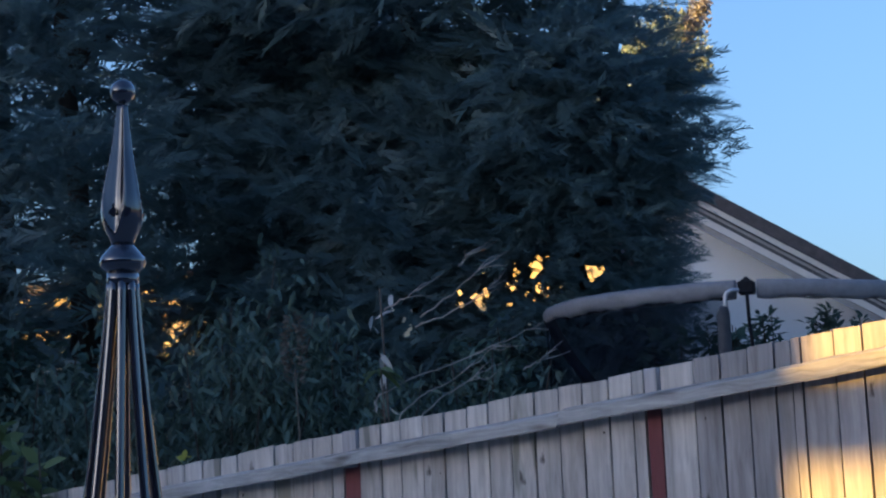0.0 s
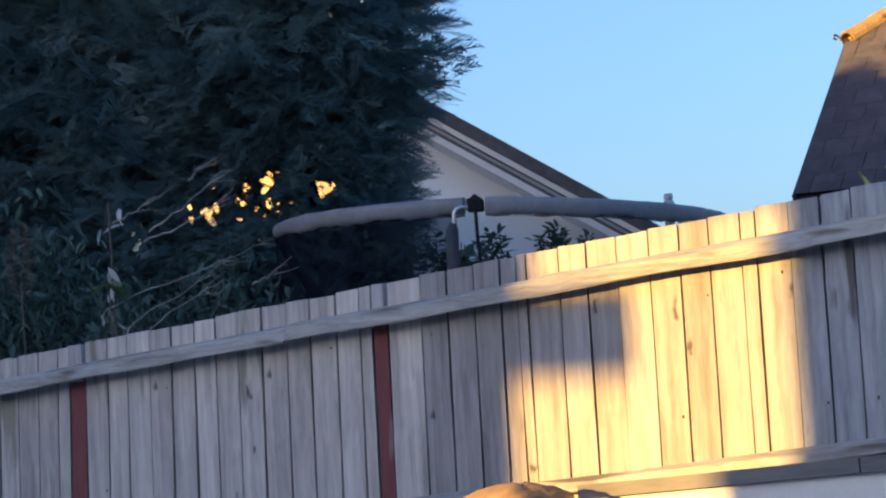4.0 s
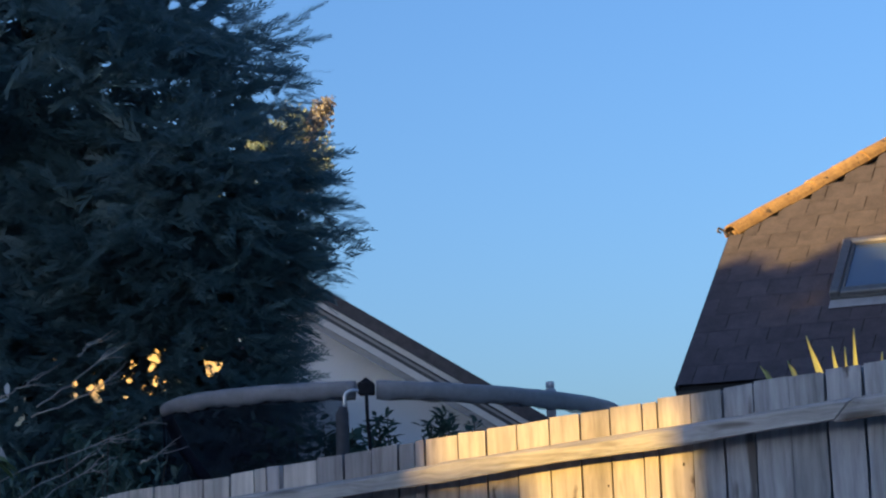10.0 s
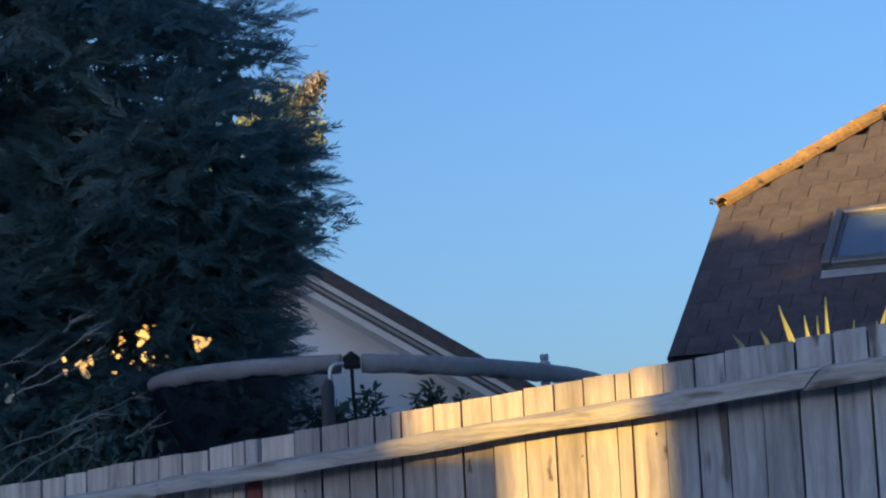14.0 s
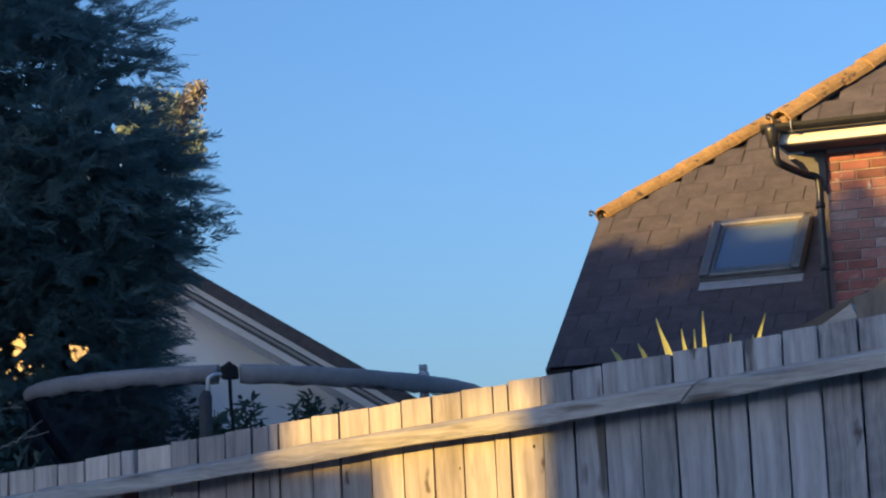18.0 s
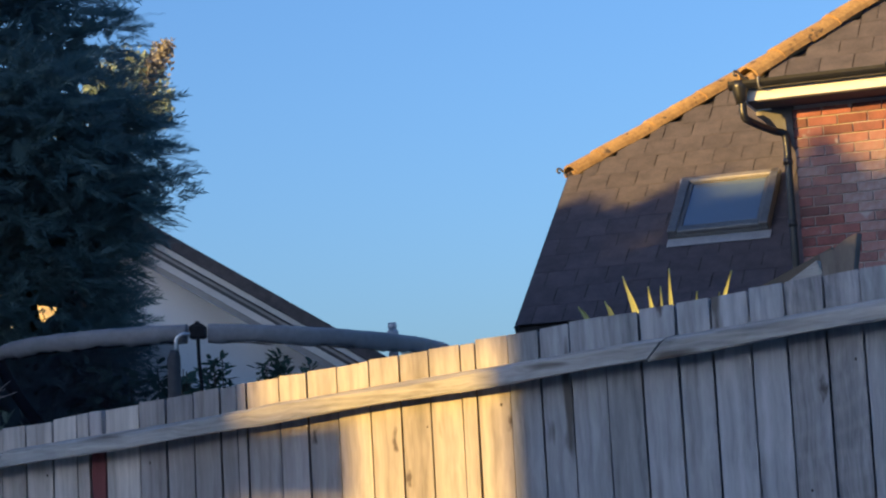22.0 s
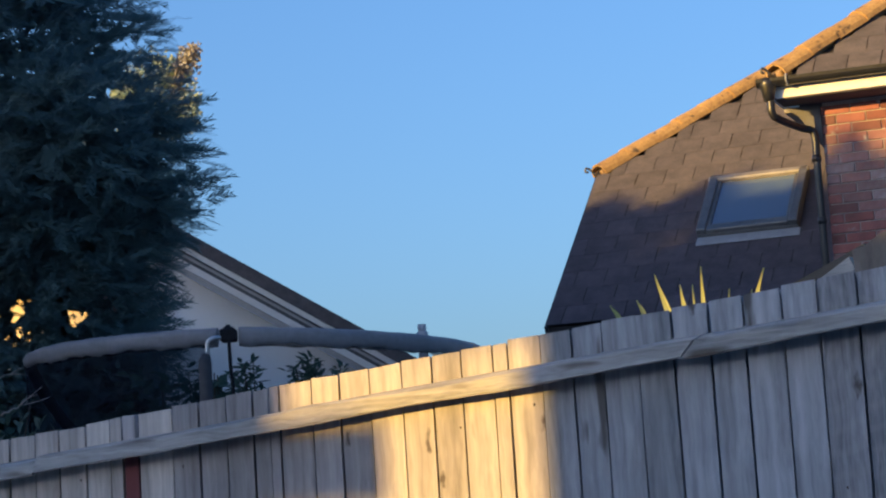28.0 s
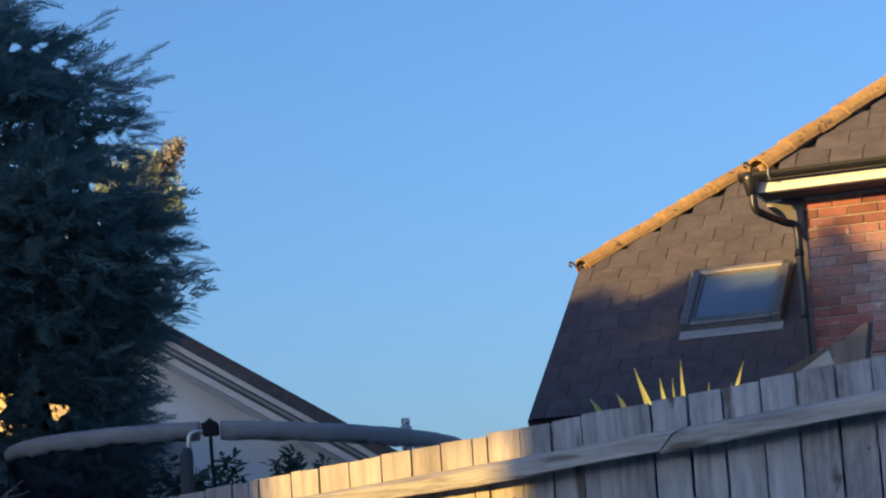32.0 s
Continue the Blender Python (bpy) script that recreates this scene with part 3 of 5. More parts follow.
# ---- obelisk with finial, close to the camera ----
obelisk = tagged(empty("garden_obelisk", Matrix.Translation((-1.050, 2.86, 0)) @ Matrix.Rotation(radians(2.9), 4, "Y")), "black painted metal garden obelisk with a turned ball finial", "garden obelisk")
prof = [(60, 945), (72, 910), (95, 870), (112, 820), (118, 765), (113, 705), (96, 610), (78, 520), (62, 440), (46, 320), (36, 240), (31, 190)]
SC, ZB = 0.000213, 2.080
zz = lambda y: ZB - (y - 118) * SC
bm = bmesh.new()
fine = [(np.interp(y, [p[1] for p in prof[::-1]], [p[0] for p in prof[::-1]]), y) for y in np.linspace(945, 190, 44)]
rings = []
for r, y in fine:                                        # three long scooped flutes with sharp arrises between them
    half = 0.66 * math.sqrt(max(0.0, 1 - max(0.0, (y - 640) / 250) ** 2))
    ring = []
    for k in range(288):
        a = 2 * math.pi * k / 288
        off = abs((a - radians(-104) + math.pi / 3) % (2 * math.pi / 3) - math.pi / 3)
        dip = 0.42 * max(0.0, 1 - (off / half) ** 2) if half > 0.02 else 0.0
        dip *= min(1.0, half / 0.66 * 1.3)
        dip -= 0.055 * math.exp(-((off - half) / 0.05) ** 2) * min(1.0, half * 3)          # a rounded lip along the flute
        ring.append(bm.verts.new((r * SC * (1 - dip) * math.cos(a), r * SC * (1 - dip) * math.sin(a), zz(y))))
    rings.append(ring)
for p, q in zip(rings, rings[1:]):
    for k in range(288):
        bm.faces.new((p[k], p[(k + 1) % 288], q[(k + 1) % 288], q[k])).smooth = True
bm.faces.new(rings[0])
bm.faces.new(rings[-1][::-1])
part("finial_spindle", bm, M_BLACK, obelisk)
bm = bmesh.new()
bmesh.ops.create_uvsphere(bm, u_segments=32, v_segments=20, radius=67 * SC, matrix=Matrix.Translation((0, 0, ZB)))
for f in bm.faces:
    f.smooth = True
part("finial_ball", bm, M_BLACK, obelisk)
part("finial_ring", lathe(bmesh.new(), [(r * SC, zz(y)) for r, y in ((58, 1105), (90, 1090), (116, 1068), (125, 1042), (120, 1018), (98, 990), (66, 955), (58, 944))]), M_BLACK, obelisk)
part("collar", lathe(bmesh.new(), [(r * SC, zz(y)) for r, y in ((80, 1160), (86, 1150), (87, 1100), (60, 1092))]), M_BLACK, obelisk)
for k in range(8):
    a = 2 * math.pi * (k + 0.3) / 8
    dirv = Vector((math.cos(a), math.sin(a), 0))
    line = [dirv * 0.0125 + Vector((0, 0, 1.866)), dirv * 0.020 + Vector((0, 0, 1.78)), dirv * 0.041 + Vector((0, 0, 1.60)), dirv * 0.10 + Vector((0, 0, 1.15)), dirv * 0.22 + Vector((0, 0, -0.02))]
    part("bar", tube(bmesh.new(), bow(line, 5), 0.0056, 10), M_BLACK, obelisk)
for z, r in ((1.15, 0.104), (0.55, 0.168)):
    part("hoop", tube(bmesh.new(), [(r * math.cos(2 * math.pi * k / 32), r * math.sin(2 * math.pi * k / 32), z) for k in range(33)], 0.004, 8), M_BLACK, obelisk)

# ---- white garden wall and bird house before the fence ----
wall_m = FM @ Matrix.Translation((-3.2, -0.25, 0))
gw = tagged(empty("garden_wall", wall_m), "low white rendered garden wall with a timber coping", "wall")
part("render", prism(bmesh.new(), [(-1.22, 0), (1.9, 0), (1.9, 1.514), (-1.22, 1.42)], 0.14), M_RENDER, gw)
for x0, x1 in ((-1.30, -0.42), (-0.415, 0.7), (0.705, 1.9)):
    z = lambda x: 1.457 + 0.03 * (x + 1.22)
    part("coping", prism(bmesh.new(), [(x0, z(x0) - 0.036), (x1, z(x1) - 0.036), (x1, z(x1)), (x0, z(x0))], 0.2, Matrix.Translation((0, -0.02, 0))), M_GREEN, gw)
bh = tagged(empty("bird_house", Matrix.Translation((-0.515, 6.76, 0)) @ Matrix.Rotation(radians(45 - 3), 4, "Z")), "white wooden bird house with a worn brown roof", "bird house")
part("house_box", block((-0.085, -0.085, 1.12), (0.085, 0.085, 1.425), 0.004), M_RENDER, bh, "white painted box")
bm = bmesh.new()
RIM = [(0.118, 1.415), (0.124, 1.427), (0.116, 1.440), (0.080, 1.457), (0.03, 1.469)]      # a low, worn, rounded cap
loops = []
for r, z in RIM:
    loops.append([bm.verts.new((r * (1 + 0.22 * math.sin(2 * a) ** 2) * math.cos(a) + rng.normal(0, 0.0035), r * (1 + 0.22 * math.sin(2 * a) ** 2) * math.sin(a) + rng.normal(0, 0.0035), z + rng.normal(0, 0.003))) for a in (2 * math.pi * k / 36 for k in range(36))])
for p, q in zip(loops, loops[1:]):
    for i in range(36):
        bm.faces.new((p[i], p[(i + 1) % 36], q[(i + 1) % 36], q[i])).smooth = True
bm.faces.new(loops[0][::-1])
bm.faces.new(loops[-1])
part("roof", bm, M_THATCH, bh, "worn brown wooden roof")
part("post", block((-0.04, -0.04, 0), (0.04, 0.04, 1.12), 0.004), M_BOARD, bh)

# ---- trampoline behind the fence ----
TC, TR = Vector((-0.93, 12.45, 2.665)), 1.065
tramp_m = Matrix.Translation((TC.x, TC.y, 0))
tramp = tagged(empty("trampoline", tramp_m), "garden trampoline with a grey padded top ring and black net", "trampoline")
tilt = Matrix.Translation((0, 0, TC.z)) @ Matrix.Rotation(radians(1.4), 4, "Y")


def on_ring(deg, r=TR, dz=0.0):
    """deg: 0 is nearest the camera, growing to the left."""
    a = radians(deg)
    sag = 0.75 * max(0.0, -math.cos(a)) ** 1.3 + 0.045 * max(0.0, -math.sin(a))       # the rear of the hoop has slumped, and one side a little
    return tilt @ Vector((-r * math.sin(a), -r * math.cos(a), dz - sag))


CLAMP = 1.5
for s0, s1 in ((CLAMP + 2.4, 86), (86.2, 262.5), (263, 356 + CLAMP + 1.6)):
    bm, rows = bmesh.new(), []
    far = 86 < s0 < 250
    for k in range(121):                                 # a slack padded sleeve: deeper than wide, gathered at the ends
        d = s0 + (s1 - s0) * k / 120
        flop = 0.052 + 0.005 * math.sin(k * 0.23 + s0) + 0.003 * math.sin(k * 0.71)
        thin = 1 - 0.6 * max(0.0, (d - 48) / 38) ** 1.5 if d < 90 else 1.0
        row = []
        for i in range(16):
            a = 2 * math.pi * i / 16
            wr = 1 + 0.02 * math.sin(k * 0.9 + 2.1 * i) + 0.03 * math.sin(k * 0.37 - i)
            r_, z_ = 0.028 * math.cos(a) * wr, math.sin(a)
            z_ = 0.026 * z_ * wr if z_ > 0 else flop * z_ * (1 + 0.03 * math.sin(k * 1.3))
            row.append(bm.verts.new(on_ring(d, TR + r_ * thin, 0.008 + z_ * (0.8 if far else thin))))
        rows.append(row)
    for p, q in zip(rows, rows[1:]):
        for i in range(16):
            bm.faces.new((p[i], p[(i + 1) % 16], q[(i + 1) % 16], q[i])).smooth = True
    bm.faces.new(rows[0][::-1])
    bm.faces.new(rows[-1])
    # rear sleeve: shade put into its colour, black to sink into the dark trees
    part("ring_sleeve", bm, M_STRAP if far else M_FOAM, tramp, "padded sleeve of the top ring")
    if far:
        continue
    bm, rows = bmesh.new(), []
    for k in range(121):                                 # the net's gathered upper hem hangs in shallow folds
        d = s0 + (s1 - s0) * k / 120
        drop = 0.05 + 0.003 * math.sin(k * 0.5)
        rows.append((bm.verts.new(on_ring(d, TR - 0.004, -0.03)), bm.verts.new(on_ring(d, TR + 0.008 * math.sin(k * 0.9), -drop if d < 60 or d > 263 else -0.04))))
    for p, q in zip(rows, rows[1:]):
        bm.faces.new((p[0], q[0], q[1], p[1]))
    part("hem", bm, M_HEM, tramp, "thin grey net hem")
bm = bmesh.new()
rows = [(bm.verts.new(on_ring(k * 5, TR - 0.01, -0.03)), bm.verts.new(Vector((-1.0 * math.sin(radians(k * 5)), -1.0 * math.cos(radians(k * 5)), 0.85)))) for k in range(72)]
for i in range(72):
    p, q = rows[i], rows[(i + 1) % 72]
    bm.faces.new((p[0], q[0], q[1], p[1]))
part("net", bm, M_NET, tramp, "fine black safety net")
bm = bmesh.new()
rows = [(bm.verts.new(on_ring(d, TR + 0.004, -0.035)), bm.verts.new(Vector((-1.06 * math.sin(radians(d)), -1.06 * math.cos(radians(d)), 0.85)))) for d in range(6, 94, 4)]
for p, q in zip(rows, rows[1:]):
    bm.faces.new((p[0], q[0], q[1], p[1]))
part("net_door", bm, M_FLAP, tramp, "doubled navy net flap of the entrance")
c = on_ring(CLAMP)
clamp = part("clamp", block((-0.034, -0.042, -0.030), (0.036, 0.042, 0.026), 0.006, Matrix.Translation(c) @ Matrix.Rotation(radians(-2), 4, "Z")), M_STRAP, tramp, "black plastic ring clamp")
part("clamp_cap", lathe(bmesh.new(), [(0.027, 0.0), (0.022, 0.008), (0.011, 0.014), (0.008, 0.02)], 12), M_STRAP, clamp, "", Matrix.Translation(c + Vector((0, 0, 0.025))))
part("bent_rod", tube(bmesh.new(), bow([c + Vector((-0.03, -0.035, -0.012)), c + Vector((-0.062, -0.04, -0.012)), c + Vector((-0.088, -0.04, -0.03)), c + Vector((-0.094, -0.04, -0.08))], 6), 0.0085, 10), M_STEEL, tramp, "bent galvanised rod")
part("pole", tube(bmesh.new(), [c + Vector((-0.098, -0.04, -0.08)), c + Vector((-0.104, -0.04, -0.11)), c + Vector((-0.108, -0.04, -0.40)), Vector((c.x - 0.125, c.y - 0.04, 0.0))], [0.018, 0.029, 0.029, 0.029], 14), M_DARKFOAM, tramp, "pole in dark foam")
part("strap", tube(bmesh.new(), bow([c + Vector((0.004, -0.046, -0.03)), c + Vector((0.006, -0.05, -0.15)), c + Vector((0.014, -0.05, -0.30)), c + Vector((0.03, -0.04, -0.8))], 4), 0.0085, 6), M_STRAP, tramp, "black webbing strap")
for deg in (92, 272):
    e = on_ring(deg) * 1.0
    part("pole", tube(bmesh.new(), [Vector((e.x, e.y, 1.9)), Vector((e.x, e.y, 0))], 0.026, 12), M_DARKFOAM, tramp)
part("bed_frame", tube(bmesh.new(), [(1.05 * math.sin(2 * math.pi * k / 40), 1.05 * math.cos(2 * math.pi * k / 40), 0.8) for k in range(41)], 0.025, 8), M_STEEL, tramp)
bm = bmesh.new()
bmesh.ops.create_circle(bm, cap_ends=True, segments=40, radius=0.95, matrix=Matrix.Translation((0, 0, 0.8)))
part("jumping_mat", bm, M_STRAP, tramp)

# ---- red brick house with a half-hipped slate wing ----
PHI, PITCH = radians(18), radians(36.52)
H_E1, H_E2 = Vector((math.cos(PHI), -math.sin(PHI), 0)), Vector((math.sin(PHI), math.cos(PHI), 0))
HM = Matrix.Translation((0.742, 20.5, 0)) @ Matrix.Rotation(-PHI, 4, "Z")   # x along the front, y into the house
house = tagged(empty("brick_house", HM), "red brick house with a half-hipped slate roofed wing", "house")
EAVE = 3.505
TANP, COSP, SINP = math.tan(PITCH), math.cos(PITCH), math.sin(PITCH)


def on_wing(s, l, n=0.0):
    """A place on the wing's roof: s along the eave, l up the slope, n out of it."""
    return Vector((s, l * COSP - n * SINP, EAVE + l * SINP + n * COSP))


WING = Matrix(((1, 0, 0, 0), (0, COSP, -SINP, 0), (0, SINP, COSP, EAVE), (0, 0, 0, 1)))
HIP_L, HIP_S = 2.527, 0.905                            # where the half-hip begins; run along the eave for each metre up the slope


def hip_at(l):
    return max(0.0, (l - HIP_L) * HIP_S)


bm = bmesh.new()
deck = [on_wing(0, 0, -0.03), on_wing(3.2, 0, -0.03), on_wing(3.2, 5.0, -0.03), on_wing(hip_at(5.0), 5.0, -0.03), on_wing(0, HIP_L, -0.03)]
a = [bm.verts.new(p) for p in deck]
b = [bm.verts.new(p - Vector((0, 0, 0.12))) for p in deck]
bm.faces.new(a)
bm.faces.new(b[::-1])
for i in range(5):
    bm.faces.new((a[i], b[i], b[(i + 1) % 5], a[(i + 1) % 5]))
wing_roof = part("wing_roof", bm, M_UNDERLAY, house, "dark slate roof slope")
part("rear_slope", prism(bmesh.new(), [(0.9, EAVE), (3.2, EAVE), (3.2, EAVE + 2.9), (hip_at(5.0), EAVE + 2.9)], 0.1, Matrix.Translation((0, 5.0 * COSP + 0.4, 0))), M_SLATE, house)
part("gable_wall", prism(bmesh.new(), [(0.45, 0), (0.45, EAVE - 0.25), (5.0 * COSP, EAVE + HIP_L * SINP - 0.25), (5.0 * COSP, 0)], 0.2, Matrix.Rotation(radians(90), 4, "Z") @ Matrix.Translation((0, -0.35, 0))), M_BRICK, house)
part("wing_wall", block((0.10, 0.35, 0), (2.3, 0.55, EAVE - 0.05)), M_BRICK, house)
part("wing_fascia", block((0.0, 0.0, EAVE - 0.17), (2.25, 0.03, EAVE - 0.05), 0.003), M_PVC, house, "dark eaves board")
part("verge", prism(bmesh.new(), [(-0.02, -0.13), (HIP_L, -0.13), (HIP_L, -0.01), (-0.02, -0.01)], 0.03, Matrix(((0, 1, 0, -0.012), (COSP, 0, -SINP, 0), (SINP, 0, COSP, EAVE), (0, 0, 0, 1)))), M_PVC, house, "dark verge board")


def slate_mesh(w, l):
    bm = block((0.0035, 0, 0), (w - 0.0035, l, 0.0025))
    me = bpy.data.meshes.new("slate")
    bmesh.ops.recalc_face_normals(bm, faces=bm.faces)
    bm.to_mesh(me)
    bm.free()
    me.materials.append(M_SLATE)
    return me


SW, SG = 0.25, 0.262
slate, half_slate = slate_mesh(SW, SG + 0.06), slate_mesh(SW / 2, SG + 0.06)
srng = np.random.default_rng(8)


def lay_slates(parent, base, s_from, s_to, courses, left):
    """Slates in half-lapped courses up a slope; left(l) bounds them."""
    for row in range(courses):
        l = row * SG - 0.02
        s = s_from + (0 if row % 2 else -SW / 2)
        while s < s_to:
            edge = left(l + SG)
            if s + SW > edge + 0.03:
                me, x = slate, s
                if s < edge - 0.01 and s + SW / 2 >= edge - 0.01:
                    me, x = half_slate, s + SW / 2
                if s >= edge - 0.14:
                    m = base @ Matrix.Translation((x, l, 0.004 + srng.uniform(0, 0.002))) @ Matrix.Rotation(radians(-0.45 + srng.normal(0, 0.10)), 4, "X") @ Matrix.Rotation(srng.normal(0, 0.004), 4, "Z")
                    part("slate", me, M_SLATE, parent, "", m)
            s += SW


def half_pipe(length, r=0.118, th=0.016):
    """An angular hip tile along +x, open below."""
    bm, n = bmesh.new(), 8
    for x0, x1 in ((0, length),):
        rows = []
        for x, k in ((x0, 1.06), (x1, 1.0)):
            out = [bm.verts.new((x, r * k * math.cos(math.pi * i / n), r * k * 0.8 * math.sin(math.pi * i / n))) for i in range(n + 1)]
            inn = [bm.verts.new((x, (r * k - th) * math.cos(math.pi * i / n), (r * k - th) * 0.8 * math.sin(math.pi * i / n) - 0.004)) for i in range(n + 1)]
            rows.append((out, inn))
        (o0, i0), (o1, i1) = rows
        for i in range(n):
            bm.faces.new((o0[i], o0[i + 1], o1[i + 1], o1[i]))
            bm.faces.new((i0[i], i1[i], i1[i + 1], i0[i + 1]))
            bm.faces.new((o0[i], i0[i], i0[i + 1], o0[i + 1]))
            bm.faces.new((o1[i], o1[i + 1], i1[i + 1], i1[i]))
        for i in (0, n):
            bm.faces.new((o0[i], o1[i], i1[i], i0[i]))
    me = bpy.data.meshes.new("hip_tile")
    bmesh.ops.recalc_face_normals(bm, faces=bm.faces)
    bm.to_mesh(me)
    bm.free()
    me.materials.append(M_HIP)
    return me


def hip_line(parent, a, b, step=0.30):
    """Hip tiles from the low end a to the high end b, with an iron scroll at the foot."""
    a, b = Vector(a), Vector(b)
    d = (b - a).normalized()
    side = Vector((0, 0, 1)).cross(d).normalized()
    up = d.cross(side)
    n = int((b - a).length / step) + 1
    me = half_pipe(step + 0.03)
    for k in range(n):
        p = a + d * (k * step) + up * (0.004 * (k % 2) + srng.normal(0, 0.003)) + side * srng.normal(0, 0.004)
        part("hip_tile", me, M_HIP, parent, "", Matrix(((d.x, side.x, up.x, p.x), (d.y, side.y, up.y, p.y), (d.z, side.z, up.z, p.z), (0, 0, 0, 1))))
    bed = part("mortar_bed", block((0.0, -0.06, -0.05), ((b - a).length, 0.06, 0.03), 0.01), M_THATCH, parent, "dark mortar bed",
               Matrix(((d.x, side.x, up.x, a.x), (d.y, side.y, up.y, a.y), (d.z, side.z, up.z, a.z), (0, 0, 0, 1))))
    foot = a - d * 0.01
    part("hip_iron", tube(bmesh.new(), bow([foot, foot - d * 0.03 + up * 0.03, foot - d * 0.05 + up * 0.08, foot - d * 0.075 + up * 0.105, foot - d * 0.095 + up * 0.085, foot - d * 0.075 + up * 0.065], 5), 0.010, 6), M_FRAME, parent, "iron scroll at the hip's foot")


hip_line(house, on_wing(0.0, HIP_L - 0.05, -0.04), on_wing(hip_at(4.3), 4.3, -0.04))

# main block: brick front, eaves, gutter, hipped roof
WY, WS = -0.19, 2.315                                   # front face and left corner of the brick wall
front = part("front_wall", block((WS + 0.012, WY + 0.012, 0), (6.5, WY + 0.24, 4.945)), M_MORTAR, house, "brick wall with pale joints")
part("side_wall", block((WS + 0.01, WY + 0.245, 0), (WS + 0.25, 5.5, 4.93)), M_MORTAR, house)
OV, GX = 0.35, 1.99                                     # eaves overhang and the gutter's left end
part("soffit", block((GX + 0.05, WY - OV + 0.02, 4.947), (6.5, WY - 0.001, 4.965)), M_ROOFDARK, house, "dark soffit board")
part("side_soffit", block((GX + 0.05, WY, 4.90), (WS, 5.5, 4.93)), M_SOFFIT, house)
# the gutter's shade on this box is put into its dark grey colour
part("eaves_box", prism(bmesh.new(), [(GX + 0.06, 4.93), (GX + 0.16, 4.86), (WS, 4.60), (WS, 4.93)], 0.22, Matrix.Translation((0, WY - 0.02, 0))), M_SHADEGREY, house, "boxed eaves end in a shade-darkened grey")
part("fascia", block((GX + 0.06, WY - OV - 0.005, 4.955), (6.5, WY - OV + 0.018, 5.055), 0.004), M_FASCIA, house, "white painted fascia board")
part("side_fascia", block((GX + 0.03, WY - OV + 0.02, 4.945), (GX + 0.05, 5.5, 5.055)), M_FASCIA, house)
bm = bmesh.new()
n = 8
rows = []
for x in (GX - 0.06, 6.5):
    rows.append([bm.verts.new((x, WY - OV - 0.065 - 0.058 * math.cos(math.pi * i / n), 5.095 - 0.062 * math.sin(math.pi * i / n))) for i in range(n + 1)] +
                [bm.verts.new((x, WY - OV - 0.065 + 0.052 * math.cos(math.pi * i / n), 5.093 - 0.055 * math.sin(math.pi * i / n))) for i in range(n + 1)])
m_ = len(rows[0])
for i in range(m_):
    bm.faces.new((rows[0][i], rows[0][(i + 1) % m_], rows[1][(i + 1) % m_], rows[1][i]))
bm.faces.new(rows[0][::-1])
bm.faces.new(rows[1])
gutter = part("gutter", bm, M_PVC, house, "black half-round gutter")
for x in (2.16, 3.1, 4.0, 4.9):
    part("bracket", tube(bmesh.new(), bow([(x, WY - OV - 0.005, 5.11), (x, WY - OV - 0.07, 5.115), (x, WY - OV - 0.128, 5.10), (x, WY - OV - 0.11, 5.05), (x, WY - OV - 0.065, 5.03), (x, WY - OV - 0.005, 5.05)], 4), 0.007, 6), M_PVC if x > 2.5 else M_LEAD, gutter)
part("hopper", lathe(bmesh.new(), [(0.036, 4.93), (0.05, 4.99), (0.068, 5.05), (0.07, 5.10)], 14), M_PVC, gutter, "", Matrix.Translation((GX + 0.02, WY - OV - 0.06, 0)))
pipe_x = WS - 0.05
part("downpipe", tube(bmesh.new(), bow([(GX + 0.03, WY - OV - 0.06, 4.97), (GX + 0.035, WY - OV - 0.06, 4.84), (GX + 0.07, WY - 0.36, 4.80), (pipe_x - 0.09, WY - 0.12, 4.755), (pipe_x - 0.02, WY - 0.065, 4.735), (pipe_x, WY - 0.055, 4.67), (pipe_x, WY - 0.055, 4.5)], 5) + [(pipe_x, WY - 0.055, 3.9), (pipe_x, WY - 0.055, 0.05)], 0.029, 12), M_PVC, house, "black plastic downpipe with an offset bend")
for z in (4.52, 4.05, 3.2):
    part("pipe_clip", tube(bmesh.new(), [(pipe_x, WY - 0.055, z - 0.025), (pipe_x, WY - 0.055, z + 0.025)], 0.035, 12), M_PVC, house)
MAIN0 = Vector((GX - 0.02, WY - OV - 0.04, 5.10))
MAIN = Matrix.Translation(MAIN0) @ Matrix(((1, 0, 0, 0), (0, COSP, -SINP, 0), (0, SINP, COSP, 0), (0, 0, 0, 1)))
bm = bmesh.new()
deck = [(0.06, 0), (6, 0), (6, 5.0), (5.0 * COSP, 5.0)]
a = [bm.verts.new(MAIN @ Vector((s, l, -0.02))) for s, l in deck]
b = [bm.verts.new(MAIN @ Vector((s, l, -0.02)) - Vector((0, 0, 0.05))) for s, l in deck]
bm.faces.new(a)
bm.faces.new(b[::-1])
for i in range(4):
    bm.faces.new((a[i], b[i], b[(i + 1) % 4], a[(i + 1) % 4]))
main_roof = part("main_roof", bm, M_UNDERLAY, house, "slate hipped roof")
bm = bmesh.new()
q = [(0, 0.06), (0, 6), (3.6, 6), (4.0, 4.0)]
a = [bm.verts.new(MAIN0 + Vector((x, y, x * TANP - 0.02))) for x, y in q]
b = [bm.verts.new(v.co - Vector((0, 0, 0.05))) for v in a]
bm.faces.new(a)
bm.faces.new(b[::-1])
for i in range(4):
    bm.faces.new((a[i], b[i], b[(i + 1) % 4], a[(i + 1) % 4]))
part("hip_slope", bm, M_SLATE, house)
